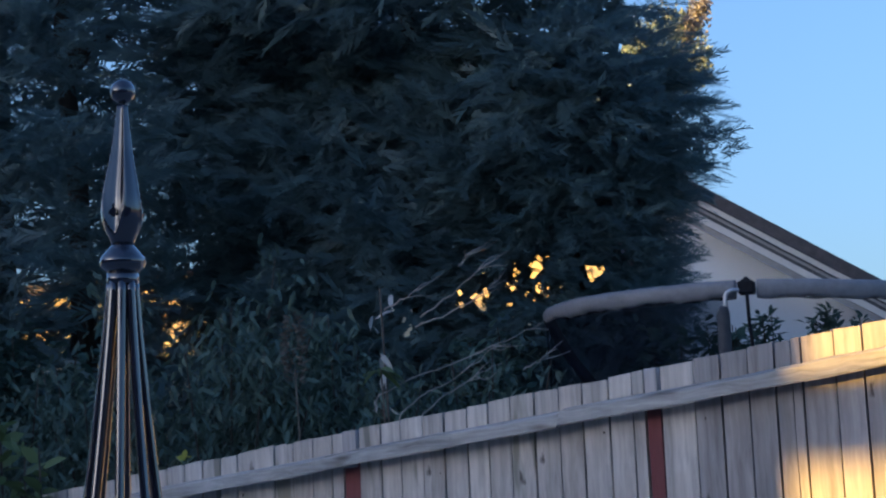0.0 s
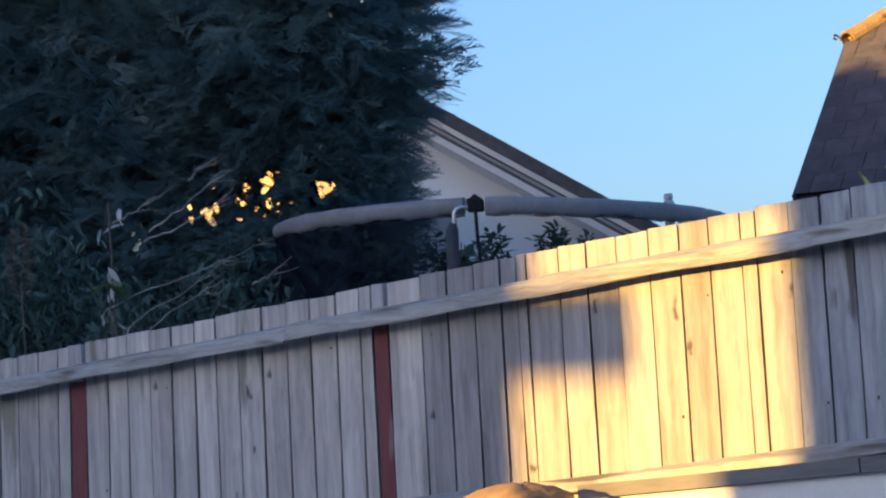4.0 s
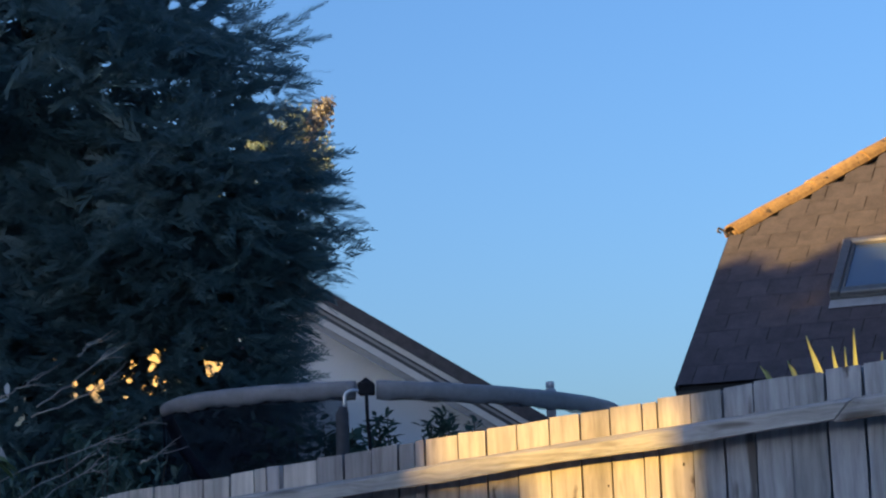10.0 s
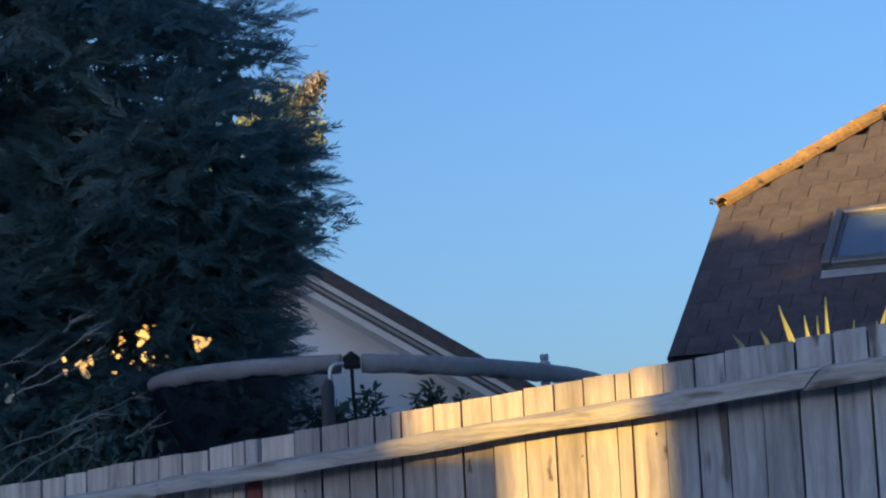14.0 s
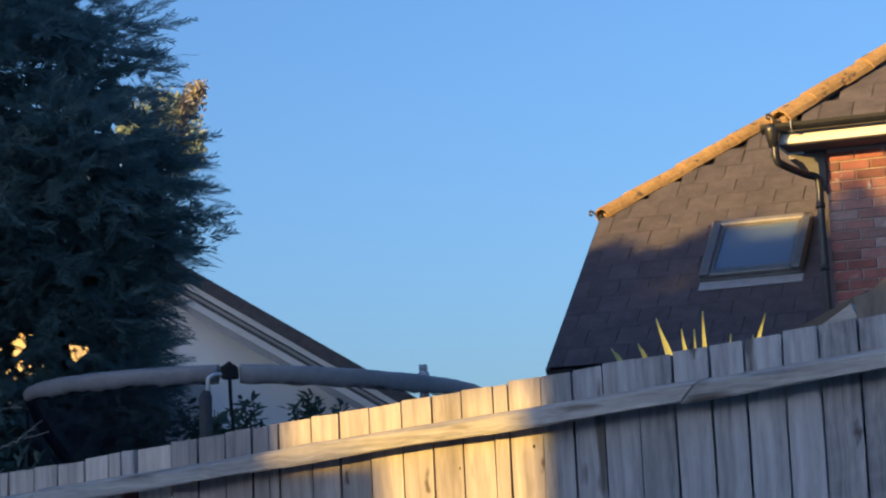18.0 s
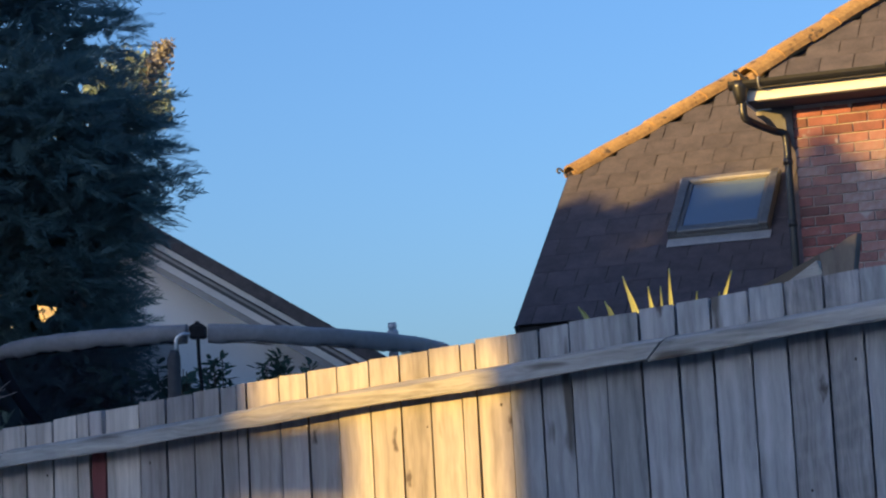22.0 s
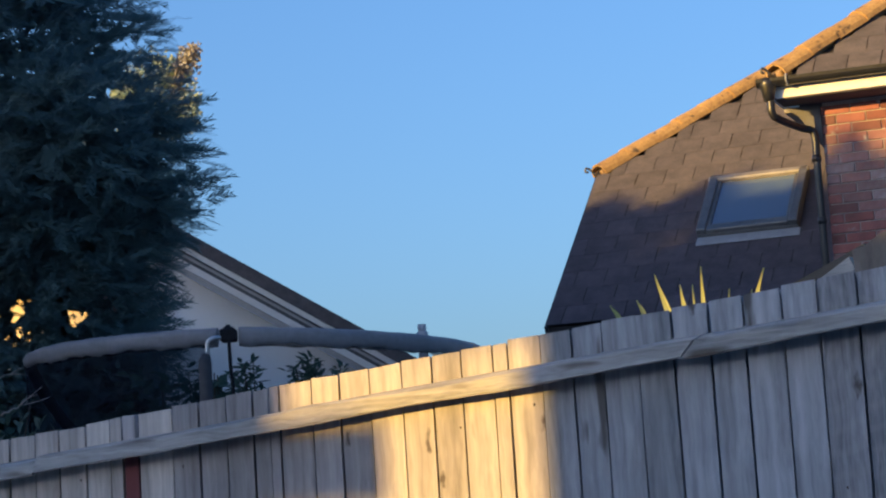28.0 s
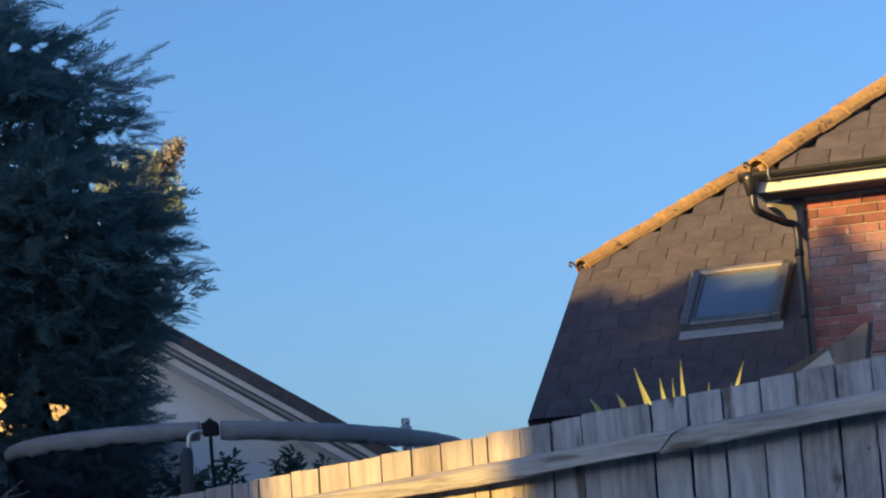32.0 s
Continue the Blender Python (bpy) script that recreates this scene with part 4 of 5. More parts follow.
hip_line(house, MAIN0 + Vector((0.09, 0.09, 0.035)), MAIN0 + Vector((2.6, 2.6, 2.6 * TANP + 0.03)))

# roof window
rw = part("roof_window", block((0, 0, -0.02), (0.82, 0.875, 0.03), 0.004), M_FRAME, house, "roof window with a grey metal frame", WING @ Matrix.Translation((1.063, 1.085, 0.01)))
FW = 0.075
for lo, hi, nm in (((-0.0, 0, 0.03), (FW, 0.895, 0.085), "side_cladding"), ((0.82 - FW, 0, 0.03), (0.82, 0.895, 0.085), "side_cladding"), ((FW + 0.002, 0.0, 0.03), (0.82 - FW - 0.002, 0.085, 0.075), "bottom_cladding")):
    part(nm, block(lo, hi, 0.008), M_FRAME, rw)
# top cover in a paler, warmer grey than the frame
part("top_cladding", block((-0.01, 0.815, 0.032), (0.83, 0.885, 0.085), 0.012), M_TOPCOVER, rw, "pale metal top cover")
for lo, hi in (((FW, 0.087, 0.031), (FW + 0.03, 0.815, 0.062)), ((0.82 - FW - 0.03, 0.087, 0.031), (0.82 - FW, 0.815, 0.062)), ((FW + 0.031, 0.087, 0.031), (0.82 - FW - 0.031, 0.115, 0.058))):
    part("sash", block(lo, hi, 0.004), M_FRAME, rw)
part("pane", block((FW + 0.03, 0.115, 0.034), (0.82 - FW - 0.03, 0.815, 0.046)), M_GLASS, rw, "dark sky-reflecting glass")
part("apron", block((0.0, -0.12, 0.0), (0.84, -0.002, 0.012), 0.004), M_LEAD, rw, "grey lead apron")

# ---- white gable house behind the trampoline ----
GS = 0.6416                                              # the verge's fall for each metre
gable = tagged(empty("gable_house", Matrix.Translation((-2.9, 22.0, 0))), "white rendered house with a cream boarded gable", "house")


def verge_z(x, drop):
    return 4.599 - GS * (x + 2.092) - drop


def band(name, x0, x1, d0, d1, y0, y1, material, label=""):
    """A sloping board under the verge, between two depths below the roof line."""
    out = [(x0 + 2.9, verge_z(x0, d1)), (x1 + 2.9, verge_z(x1, d1)), (x1 + 2.9, verge_z(x1, d0)), (x0 + 2.9, verge_z(x0, d0))]
    return part(name, prism(bmesh.new(), out, y1 - y0, Matrix.Translation((0, y0, 0))), material, gable, label)


roof = band("roof_slope", -2.9, 0.12, 0.0, 0.126, -0.02, 8.0, M_ROOFDARK, "brown tiled roof with a dark verge")
band("bargeboard", -2.9, 0.05, 0.128, 0.181, 0.0, 0.03, M_BARGE, "cream bargeboard")
# dark strip: the shade between the verge boards is put into its colour
band("shadow_gap", -2.9, 0.03, 0.183, 0.256, 0.06, 0.12, M_SHADEGREY)
band("frieze_board", -2.9, -0.02, 0.324, 0.385, 0.06, 0.088, M_FRIEZE, "grey-brown board under the verge")
band("moulding", -2.9, 0.03, 0.200, 0.226, 0.03, 0.058, M_FRIEZE, "grey weathered moulding")
band("lower_board", -2.9, 0.0, 0.258, 0.322, 0.04, 0.08, M_BARGE, "cream lower verge board")
bm = bmesh.new()
sof = [(-2.9, 0.31, 0.09), (-0.02, 0.31, 0.09), (-0.02, 0.31, 0.55), (-2.9, 0.31, 0.55)]
a = [bm.verts.new((x + 2.9, y, verge_z(x, d))) for x, d, y in sof]
b = [bm.verts.new(v.co + Vector((0, 0, 0.02))) for v in a]
bm.faces.new(a)
bm.faces.new(b[::-1])
for i in range(4):
    bm.faces.new((a[i], b[i], b[(i + 1) % 4], a[(i + 1) % 4]))
part("soffit", bm, M_SOFFIT, gable, "grey sloping soffit")
part("gable_wall", prism(bmesh.new(), [(0, 0), (2.45, 0), (2.45, verge_z(-0.45, 0.3)), (0, verge_z(-2.9, 0.3))], 0.25, Matrix.Translation((0, 0.5, 0))), M_GABLE, gable, "white rendered gable wall")
part("side_wall", block((2.2, 0.76, 0), (2.45, 7.5, 3.0)), M_GABLE, gable)
part("left_wall", block((-0.02, 0.52, 0), (-0.002, 7.5, 4.7)), M_GABLE, gable)
part("eaves_gutter", tube(bmesh.new(), [(3.06, -0.02, 3.15), (3.06, 7.9, 3.15)], 0.055, 10), M_FASCIA, gable, "white gutter")
part("eaves_fascia", block((2.95, 0.0, 3.02), (2.98, 7.9, 3.14)), M_FASCIA, gable)
vent = tagged(empty("flue_pipe", Matrix.Translation((-0.262, 24.4, -0.03))), "pale grey flue pipe on a far roof", "flue")
part("pipe", lathe(bmesh.new(), [(0.045, 3.3), (0.045, 3.86), (0.055, 3.87), (0.055, 3.92), (0.04, 3.935)], 14), M_CHIMNEY, vent)
part("cap", lathe(bmesh.new(), [(0.03, 3.92), (0.042, 3.96), (0.038, 4.0)], 14), M_CHIMNEY, vent)

# cream building added as a sunlit backdrop for the amber gaps between the trunks
out_b = tagged(empty("outbuilding", Matrix.Translation((-5.2, 19.6, 0))), "cream building added behind the trees to catch the evening sun", "building")
part("wall", block((-3.6, 0, 0), (2.55, 0.25, 3.90)), M_CREAM, out_b)
part("flat_roof", block((-3.7, -0.1, 3.90), (2.6, 4.0, 3.98), 0.01), M_ROOFDARK, out_b)

# ---- trees and shrubs ----
def limb_set(bm, rng, base, top, r0, limbs, reach):
    """A tapered trunk with limbs."""
    base, top = Vector(base), Vector(top)
    pts = [base.lerp(top, k / 8) + Vector((rng.normal(0, 0.03), rng.normal(0, 0.03), 0)) * (k > 0) for k in range(9)]
    tube(bm, pts, [r0 * (1 - 0.85 * k / 8) for k in range(9)], 9)
    for _ in range(limbs):
        t = rng.uniform(0.3, 0.95)
        p, a = base.lerp(top, t), rng.uniform(0, 2 * math.pi)
        d = Vector((math.cos(a), math.sin(a), 0.25)) * reach * (1.1 - 0.7 * t)
        tube(bm, [p, p + d * 0.5, p + d + Vector((0, 0, 0.1))], [r0 * 0.3, r0 * 0.2, r0 * 0.06], 6)


def cypress(name, base, height, low, boughs, seed, label, girth, holes=(), plume=0.0):
    """A big conifer: trunk, limbs, and boughs that end in overlapping plumy fronds; girth: (height, radius) pairs; plume: how far tips stand out."""
    rng = np.random.default_rng(seed)
    thing = tagged(empty(name, Matrix.Translation(base)), label, "tree", group="row of cypress trees")
    gz, gr = zip(*girth)
    reach_at = lambda h: np.interp(h, gz, gr)
    bm = bmesh.new()
    limb_set(bm, rng, (0, 0, 0), (0, 0, height), 0.13, 12, max(gr) * 0.42)
    part("trunk", bm, M_BARK, thing)
    P, D, S, F = [], [], [], []
    for _ in range(boughs):
        h = low + (height - low) * rng.uniform(0, 1) ** 1.1
        a = rng.uniform(0, 2 * math.pi)
        lump = noise.noise(Vector((math.cos(a) * 2.2, math.sin(a) * 2.2 + seed, h * 2.6)))
        tip_r = reach_at(h) * (0.90 + 0.10 * lump + rng.uniform(-0.05, 0.04))
        long = rng.uniform(0.30, 0.46)
        rise = rng.uniform(-0.12, 0.42)
        out, side = np.array([math.cos(a), math.sin(a), 0]), np.array([-math.sin(a), math.cos(a), 0])
        sweep = side * rng.normal(0, 0.35)
        m = 12
        q = np.concatenate([rng.uniform(0.0, 0.9, m - 2), [0.88, 0.98]])
        pos = np.array([0, 0, h]) + np.outer(tip_r - 0.15 - long * (1 - q), out) + np.outer((q - 1) * long, sweep) + np.outer(long * (rise * (q - 0.6) - 0.35 * (q - 0.5) ** 2), (0, 0, 1))
        hand = np.where(np.arange(m) % 2, 1.0, -1.0) * rng.uniform(0.15, 0.8, m) * np.where(q > 0.85, 0.25, 1.0)
        drop = np.where(rng.uniform(0, 1, m) < 0.4, -0.5, 0.1) * np.where(q > 0.85, 0.2, 1.0)
        d = out[None] * 0.9 + sweep + np.outer(hand, side) + np.outer(drop + rise * 0.9, (0, 0, 1)) + rng.normal(0, 0.16, (m, 3))
        P.append(pos), D.append(d), S.append(rng.uniform(0.18, 0.30, m) * np.where(q > 0.85, 0.85, 1.0)), F.append(np.tile(out * 0.75 + (0, 0, 0.8), (m, 1)))
        if plume and h > 4.15 and rng.uniform() < 0.25:     # a feathery leader that stands out of the crown
            m = 7
            q = np.linspace(0, 1, m)
            ax = out + side * rng.normal(0, 0.2) + np.array([0, 0, rng.uniform(-0.1, 0.55)])
            pos = np.array([0, 0, h]) + out * (tip_r - 0.22) + np.outer(q * plume * rng.uniform(0.5, 1.0), ax)
            P.append(pos), D.append(np.tile(ax, (m, 1)) + np.outer(np.where(np.arange(m) % 2, 0.35, -0.35) * (1 - q), side) + rng.normal(0, 0.12, (m, 3)))
            S.append(rng.uniform(0.13, 0.20, m)), F.append(np.tile(out * 0.7 + (0, 0, 0.6), (m, 1)))
    P, D, S, F = np.concatenate(P), np.concatenate(D), np.concatenate(S), np.concatenate(F)
    kind = rng.integers(0, 3, len(P))
    for k in range(3):
        v, f = frond_shape(rng)
        use = kind == k
        part("crown", scatter("crown", v, f, P[use], D[use], S[use], rng, 0.42, F[use], holes, base), M_CYPRESS, thing, "dense dark plumy evergreen fronds")
    n = boughs * 6                                       # older, broader fronds deep in the crown
    h = rng.uniform(low + 0.1, height - 0.1, n)
    q = np.maximum(reach_at(h) - 0.40, 0.03) * rng.uniform(0.2, 1.0, n) ** 0.4
    a = rng.uniform(0, 2 * np.pi, n)
    v, f = frond_shape(rng, 7, 0.055, False)
    ring = np.stack([np.cos(a), np.sin(a), 0 * a], 1)
    part("inner_crown", scatter("inner_crown", v, f, ring * q[:, None] + np.stack([0 * h, 0 * h, h], 1), np.cross(ring, (0, 0, 1)) * rng.choice((-1, 1), n)[:, None] + rng.normal(0, 0.5, (n, 3)), rng.uniform(0.22, 0.36, n), rng, 0.5, ring + (0, 0, 0.5), holes, base), M_CYPRESS, thing, "dark older fronds within the crown")
    return thing


# holes through which the evening light shows: single ones, then strings of specks (x, height, spread across, spread up, how many)
HOLES = [(-2.27, 3.086, 0.044, 0.066), (-2.27, 3.185, 0.02, 0.028), (-2.27, 2.99, 0.022, 0.03), (-2.06, 3.166, 0.034, 0.017), (-2.03, 3.185, 0.03, 0.016), (-1.972, 3.06, 0.036, 0.032), (-2.036, 2.984, 0.03, 0.02), (-2.02, 3.09, 0.018, 0.02),
         (-2.60, 2.985, 0.02, 0.036), (-4.288, 2.976, 0.034, 0.018), (-4.341, 2.869, 0.03, 0.015),
         (-1.665, 4.525, 0.034, 0.03), (-1.605, 4.53, 0.02, 0.034), (-1.545, 4.53, 0.018, 0.026), (-1.49, 4.54, 0.022, 0.016), (-1.60, 4.40, 0.018, 0.03), (-1.55, 4.36, 0.02, 0.03), (-2.11, 5.046, 0.034, 0.024), (-1.98, 5.045, 0.04, 0.026), (-1.86, 4.95, 0.034, 0.03), (-1.79, 4.895, 0.026, 0.016), (-2.49, 4.742, 0.024, 0.014),
         (-1.28, 3.66, 0.024, 0.02), (-1.25, 3.68, 0.014, 0.022), (-1.26, 3.585, 0.02, 0.018), (-1.70, 4.06, 0.02, 0.013), (-1.61, 4.07, 0.02, 0.012), (-1.88, 4.0, 0.02, 0.012)]
hrng = np.random.default_rng(5)
HOLES = [(x + hrng.uniform(-0.7, 0.7) * wx, z + hrng.uniform(-0.7, 0.7) * wz, (1.25 if z > 4.35 else 0.9) * wx * hrng.uniform(0.22, 0.5), (1.25 if z > 4.35 else 0.9) * wz * hrng.uniform(0.22, 0.5)) for x, z, wx, wz in HOLES for _ in range(5)]
for x, z, wx, wz, n in ((-2.60, 2.99, 0.03, 0.09, 9), (-2.41, 3.0, 0.02, 0.13, 10), (-2.27, 3.08, 0.035, 0.16, 9), (-1.98, 3.08, 0.06, 0.10, 12), (-1.82, 3.13, 0.05, 0.06, 7), (-2.96, 2.93, 0.05, 0.06, 9), (-2.69, 3.0, 0.02, 0.05, 3), (-2.6, 3.25, 0.06, 0.02, 4), (-2.98, 3.285, 0.04, 0.015, 1), (-2.07, 2.80, 0.06, 0.02, 4), (-1.70, 4.0, 0.2, 0.12, 2), (-2.2, 4.39, 0.14, 0.015, 4), (-1.98, 4.02, 0.12, 0.06, 1), (-1.60, 4.50, 0.12, 0.06, 8), (-1.72, 4.26, 0.08, 0.03, 16), (-1.25, 3.62, 0.04, 0.06, 8)):
    HOLES += [(x + hrng.normal(0, wx), z + hrng.normal(0, wz * 0.8), (0.75 if z > 3.2 else 1) * hrng.uniform(0.008, 0.013), (0.75 if z > 3.2 else 1) * hrng.uniform(0.009, 0.017)) for _ in range(int(n * 1.5))]
cypress("cypress_tree", (-2.95, 14.1, 0), 5.75, 2.0, 1000, 11, "tall dark Leyland cypress with ragged plumy fronds",
        [(2.0, 1.3), (3.9, 1.30), (4.10, 1.0), (4.22, 0.95), (4.33, 1.08), (4.42, 1.56), (4.54, 1.76), (4.70, 1.70), (4.9, 1.50), (5.05, 1.40), (5.25, 1.15), (5.5, 0.8), (5.75, 0.2)], HOLES, 0.34)
cypress("cypress_tree", (-2.05, 13.55, 0), 4.32, 2.0, 600, 14, "dense lower dark cypress clipped close below its head",
        [(2.0, 0.76), (3.0, 0.80), (3.32, 0.80), (3.42, 0.90), (3.55, 1.0), (3.70, 1.05), (3.82, 1.11), (3.92, 1.02), (4.05, 0.98), (4.14, 0.93), (4.22, 0.84), (4.32, 0.6)], HOLES, 0.0)
cypress("cypress_tree", (-5.0, 14.4, 0), 6.3, 2.0, 700, 12, "tall dark Leyland cypress in evening shade", [(2.0, 1.8), (3.5, 1.95), (5.0, 1.75), (6.3, 0.3)], HOLES, 0.2)
cypress("cypress_tree", (-4.0, 15.6, 0), 5.9, 2.4, 200, 15, "dark cypress standing behind its neighbours", [(2.4, 1.2), (3.5, 1.3), (5.0, 1.1), (5.9, 0.2)], HOLES)
cypress("cypress_tree", (-6.0, 15.9, 0), 6.0, 2.0, 170, 16, "dark cypress standing behind its neighbours", [(2.0, 1.3), (3.5, 1.4), (5.0, 1.2), (6.0, 0.2)], HOLES)
cypress("cypress_tree", (-6.9, 13.9, 0), 6.4, 1.6, 250, 13, "tall dark Leyland cypress in evening shade", [(1.6, 1.6), (3.0, 1.8), (5.0, 1.5), (6.4, 0.3)], (), 0.2)


def shrub(name, base, height, spread, count, seed, shape, size, material, label, stems=9, upright=0.5, low=0.25, tips=0.78):
    """A leafy shrub: stems from the ground with leaves along their upper parts."""
    rng = np.random.default_rng(seed)
    thing = tagged(empty(name, Matrix.Translation(base)), label, "shrub", group={"buddleia_bush": "buddleia bushes behind the fence", "dark_shrub": "shrubs under the cypress trees", "laurel_bush": "laurel bushes beyond the fence", "laurel_shoot": "leafy laurel shoots"}[name])
    P, D, per = [], [], count // stems
    for _ in range(stems):
        a, r = rng.uniform(0, 2 * math.pi), spread * math.sqrt(rng.uniform(0, 1))
        tip = np.array([r * math.cos(a), r * math.sin(a), height * rng.uniform(tips, 1.0)])
        mid = tip * (0.35, 0.35, 0.55)
        line = bow([(tip[0] * 0.1, tip[1] * 0.1, 0), tuple(mid), tuple(tip)], 6)
        part("stem", tube(bmesh.new(), line, [0.014 - 0.011 * k / (len(line) - 1) for k in range(len(line))], 5), M_BARK, thing)
        L = np.array([tuple(p) for p in line])
        t = rng.uniform(low, 1, per) * (len(L) - 1.001)
        i = t.astype(int)
        pos = L[i] + (L[i + 1] - L[i]) * (t - i)[:, None] + rng.normal(0, spread * 0.16, (per, 3)) * (1, 1, 0.6)
        ang = rng.uniform(0, 2 * math.pi, per)
        P.append(pos), D.append(np.stack([np.cos(ang), np.sin(ang), rng.normal(upright - 0.3, 0.45, per)], 1))
    v, f = shape
    n = per * stems
    me = scatter("foliage", v, f, np.concatenate(P), np.concatenate(D), rng.uniform(0.7, 1.25, n) * size, rng, 0.5, None, HOLES, base)
    part("foliage", me, material, thing)
    return thing


LANCE, OVAL = (LEAF_V, LEAF_F), (OVAL_V, LEAF_F)
for k, (x, y, h, sp, n) in enumerate(((-2.75, 11.3, 2.75, 0.5, 6400), (-3.3, 11.2, 2.95, 0.55, 7000), (-3.9, 11.4, 2.6, 0.55, 6400), (-4.5, 11.6, 2.6, 0.6, 5400), (-2.2, 11.6, 2.5, 0.4, 4600))):
    shrub("buddleia_bush", (x, y, 0), h, sp, n, 30 + k, LANCE, 0.07, M_BUDDLEIA, "shaded grey-green bush with long narrow leaves", 12, -0.55)
for k, (x, y, h, sp, n) in enumerate(((-2.2, 12.9, 2.72, 0.5, 3200), (-1.68, 13.4, 2.74, 0.40, 3400), (-1.45, 13.1, 2.74, 0.2, 2000), (-1.27, 13.1, 2.74, 0.1, 900), (-3.2, 12.9, 2.8, 0.6, 3600), (-4.2, 13.0, 2.62, 0.6, 3000), (-1.95, 15.2, 2.9, 0.6, 2600), (-3.0, 15.6, 2.95, 0.7, 3000), (-1.23, 12.95, 2.72, 0.15, 1700), (-4.8, 12.7, 3.0, 0.45, 4500), (-5.4, 12.4, 3.05, 0.7, 7000), (-6.2, 12.6, 3.1, 0.8, 7000))):
    shrub("dark_shrub", (x, y, 0), h, sp, n, 40 + k, OVAL, 0.08, M_DARKLEAF, "dark leafy shrub under the cypress trees")
for k, (x, y, h, sp, n, z) in enumerate(((-3.7, 9.8, 2.12, 0.34, 460, 0.085), (-4.1, 10.0, 2.1, 0.35, 420, 0.09))):
    shrub("laurel_bush", (x, y, 0), h, sp, n, 50 + k, OVAL, z, M_LAUREL, "green laurel bush with glossy oval leaves beyond the fence", 9, 0.9, 0.62)
for k, (x, y, h, n) in enumerate(((-3.69, 9.6, 2.31, 18), (-3.86, 9.6, 2.29, 20), (-3.62, 9.55, 2.13, 12), (-3.77, 9.5, 2.16, 18), (-3.52, 9.6, 2.12, 8), (-3.95, 9.5, 2.2, 16))):
    shrub("laurel_shoot", (x, y, 0), h, 0.045, n, 80 + k, OVAL, 0.092, M_LAUREL, "upright green shoot of oval leaves beyond the fence", 1, 0.9, 0.86, 0.97)
for k, (x, y, h, sp, n) in enumerate(((-1.0, 13.35, 2.79, 0.10, 80), (-0.72, 13.35, 2.78, 0.12, 100), (-1.17, 13.3, 2.66, 0.06, 26), (-0.58, 13.5, 2.72, 0.09, 60))):
    shrub("laurel_shoot", (x, y, 0), h, sp, n * 6, 60 + k, LANCE, 0.07, M_DARKLEAF, "dark leafy shoot against the white gable", 5, 0.55, 0.86, 0.9)

# autumn tree far behind
rng = np.random.default_rng(71)
gold = tagged(empty("autumn_tree", Matrix.Translation((-3.15, 25.3, 0))), "pale autumn birch tree with a russet tip", "tree")
bm = bmesh.new()
limb_set(bm, rng, (0, 0, 0), (0.35, 0, 6.4), 0.12, 16, 0.6)
part("trunk", bm, M_BARK, gold)
for material, tips, label in ((M_GOLD, ((0.38, 6.50, 0.2), (0.1, 6.52, 0.14), (0.2, 6.42, 0.2), (0.55, 6.3, 0.2), (0.58, 6.74, 0.14), (0.42, 6.66, 0.15), (0.25, 6.62, 0.16), (0.66, 6.5, 0.16), (0.72, 6.35, 0.14), (0.45, 6.42, 0.2), (0.05, 6.3, 0.3), (-0.3, 6.0, 0.4)), "pale yellow-green leaves"), (M_RUSSET, ((0.80, 6.86, 0.07), (0.72, 6.74, 0.10), (0.66, 6.6, 0.09)), "russet leaves at the tip")):
    P = []
    for x, z, r in tips:                                # loose upright sprigs
        for _ in range(13):
            foot = np.array((x, 0, z - 1.2 * r)) + rng.normal(0, 0.35 * r, 3)
            tip = foot + np.array((rng.normal(0.15, 0.3) * r, rng.normal(0, 0.4) * r, rng.uniform(1.2, 2.4) * r))
            t = rng.uniform(0, 1, 26)[:, None]
            P.append(foot + (tip - foot) * t + rng.normal(0, 0.035, (26, 3)) * (1.2 - t))
    P = np.concatenate(P)
    n = len(P)
    part("crown", scatter("crown", OVAL_V, LEAF_F, P, rng.normal(0, 1, (n, 3)) + (0.2, 0, 0.5), rng.uniform(0.035, 0.075, n), rng, 1.0), material, gold, label)

# bare twigs, seed heads and stray leaves by the bushes
TWIGS = [((-2.38, 2.286), (-1.945, 2.427), (-1.728, 2.513)), ((-2.313, 2.212), (-2.044, 2.353), (-1.921, 2.436)), ((-2.22, 2.193), (-1.999, 2.327), (-1.914, 2.366)),
         ((-2.384, 2.614), (-2.29, 2.66), (-2.199, 2.704)), ((-2.243, 2.579), (-2.095, 2.66), (-1.921, 2.785)), ((-2.257, 2.533), (-2.027, 2.608), (-1.903, 2.702)),
         ((-1.823, 2.325), (-1.76, 2.352), (-1.714, 2.374)), ((-2.064, 2.774), (-2.04, 2.80), (-2.025, 2.829))]
rng = np.random.default_rng(72)
bare = tagged(empty("bare_shrub", Matrix.Translation((-2.6, 10.6, 0))), "leafless shrub with long pale arching twigs", "shrub")
part("stem", tube(bmesh.new(), bow([(0, 0, 0), (0.02, 0.05, 1.0), (0.05, 0, 1.75)], 5), 0.014, 7), M_TWIG, bare)
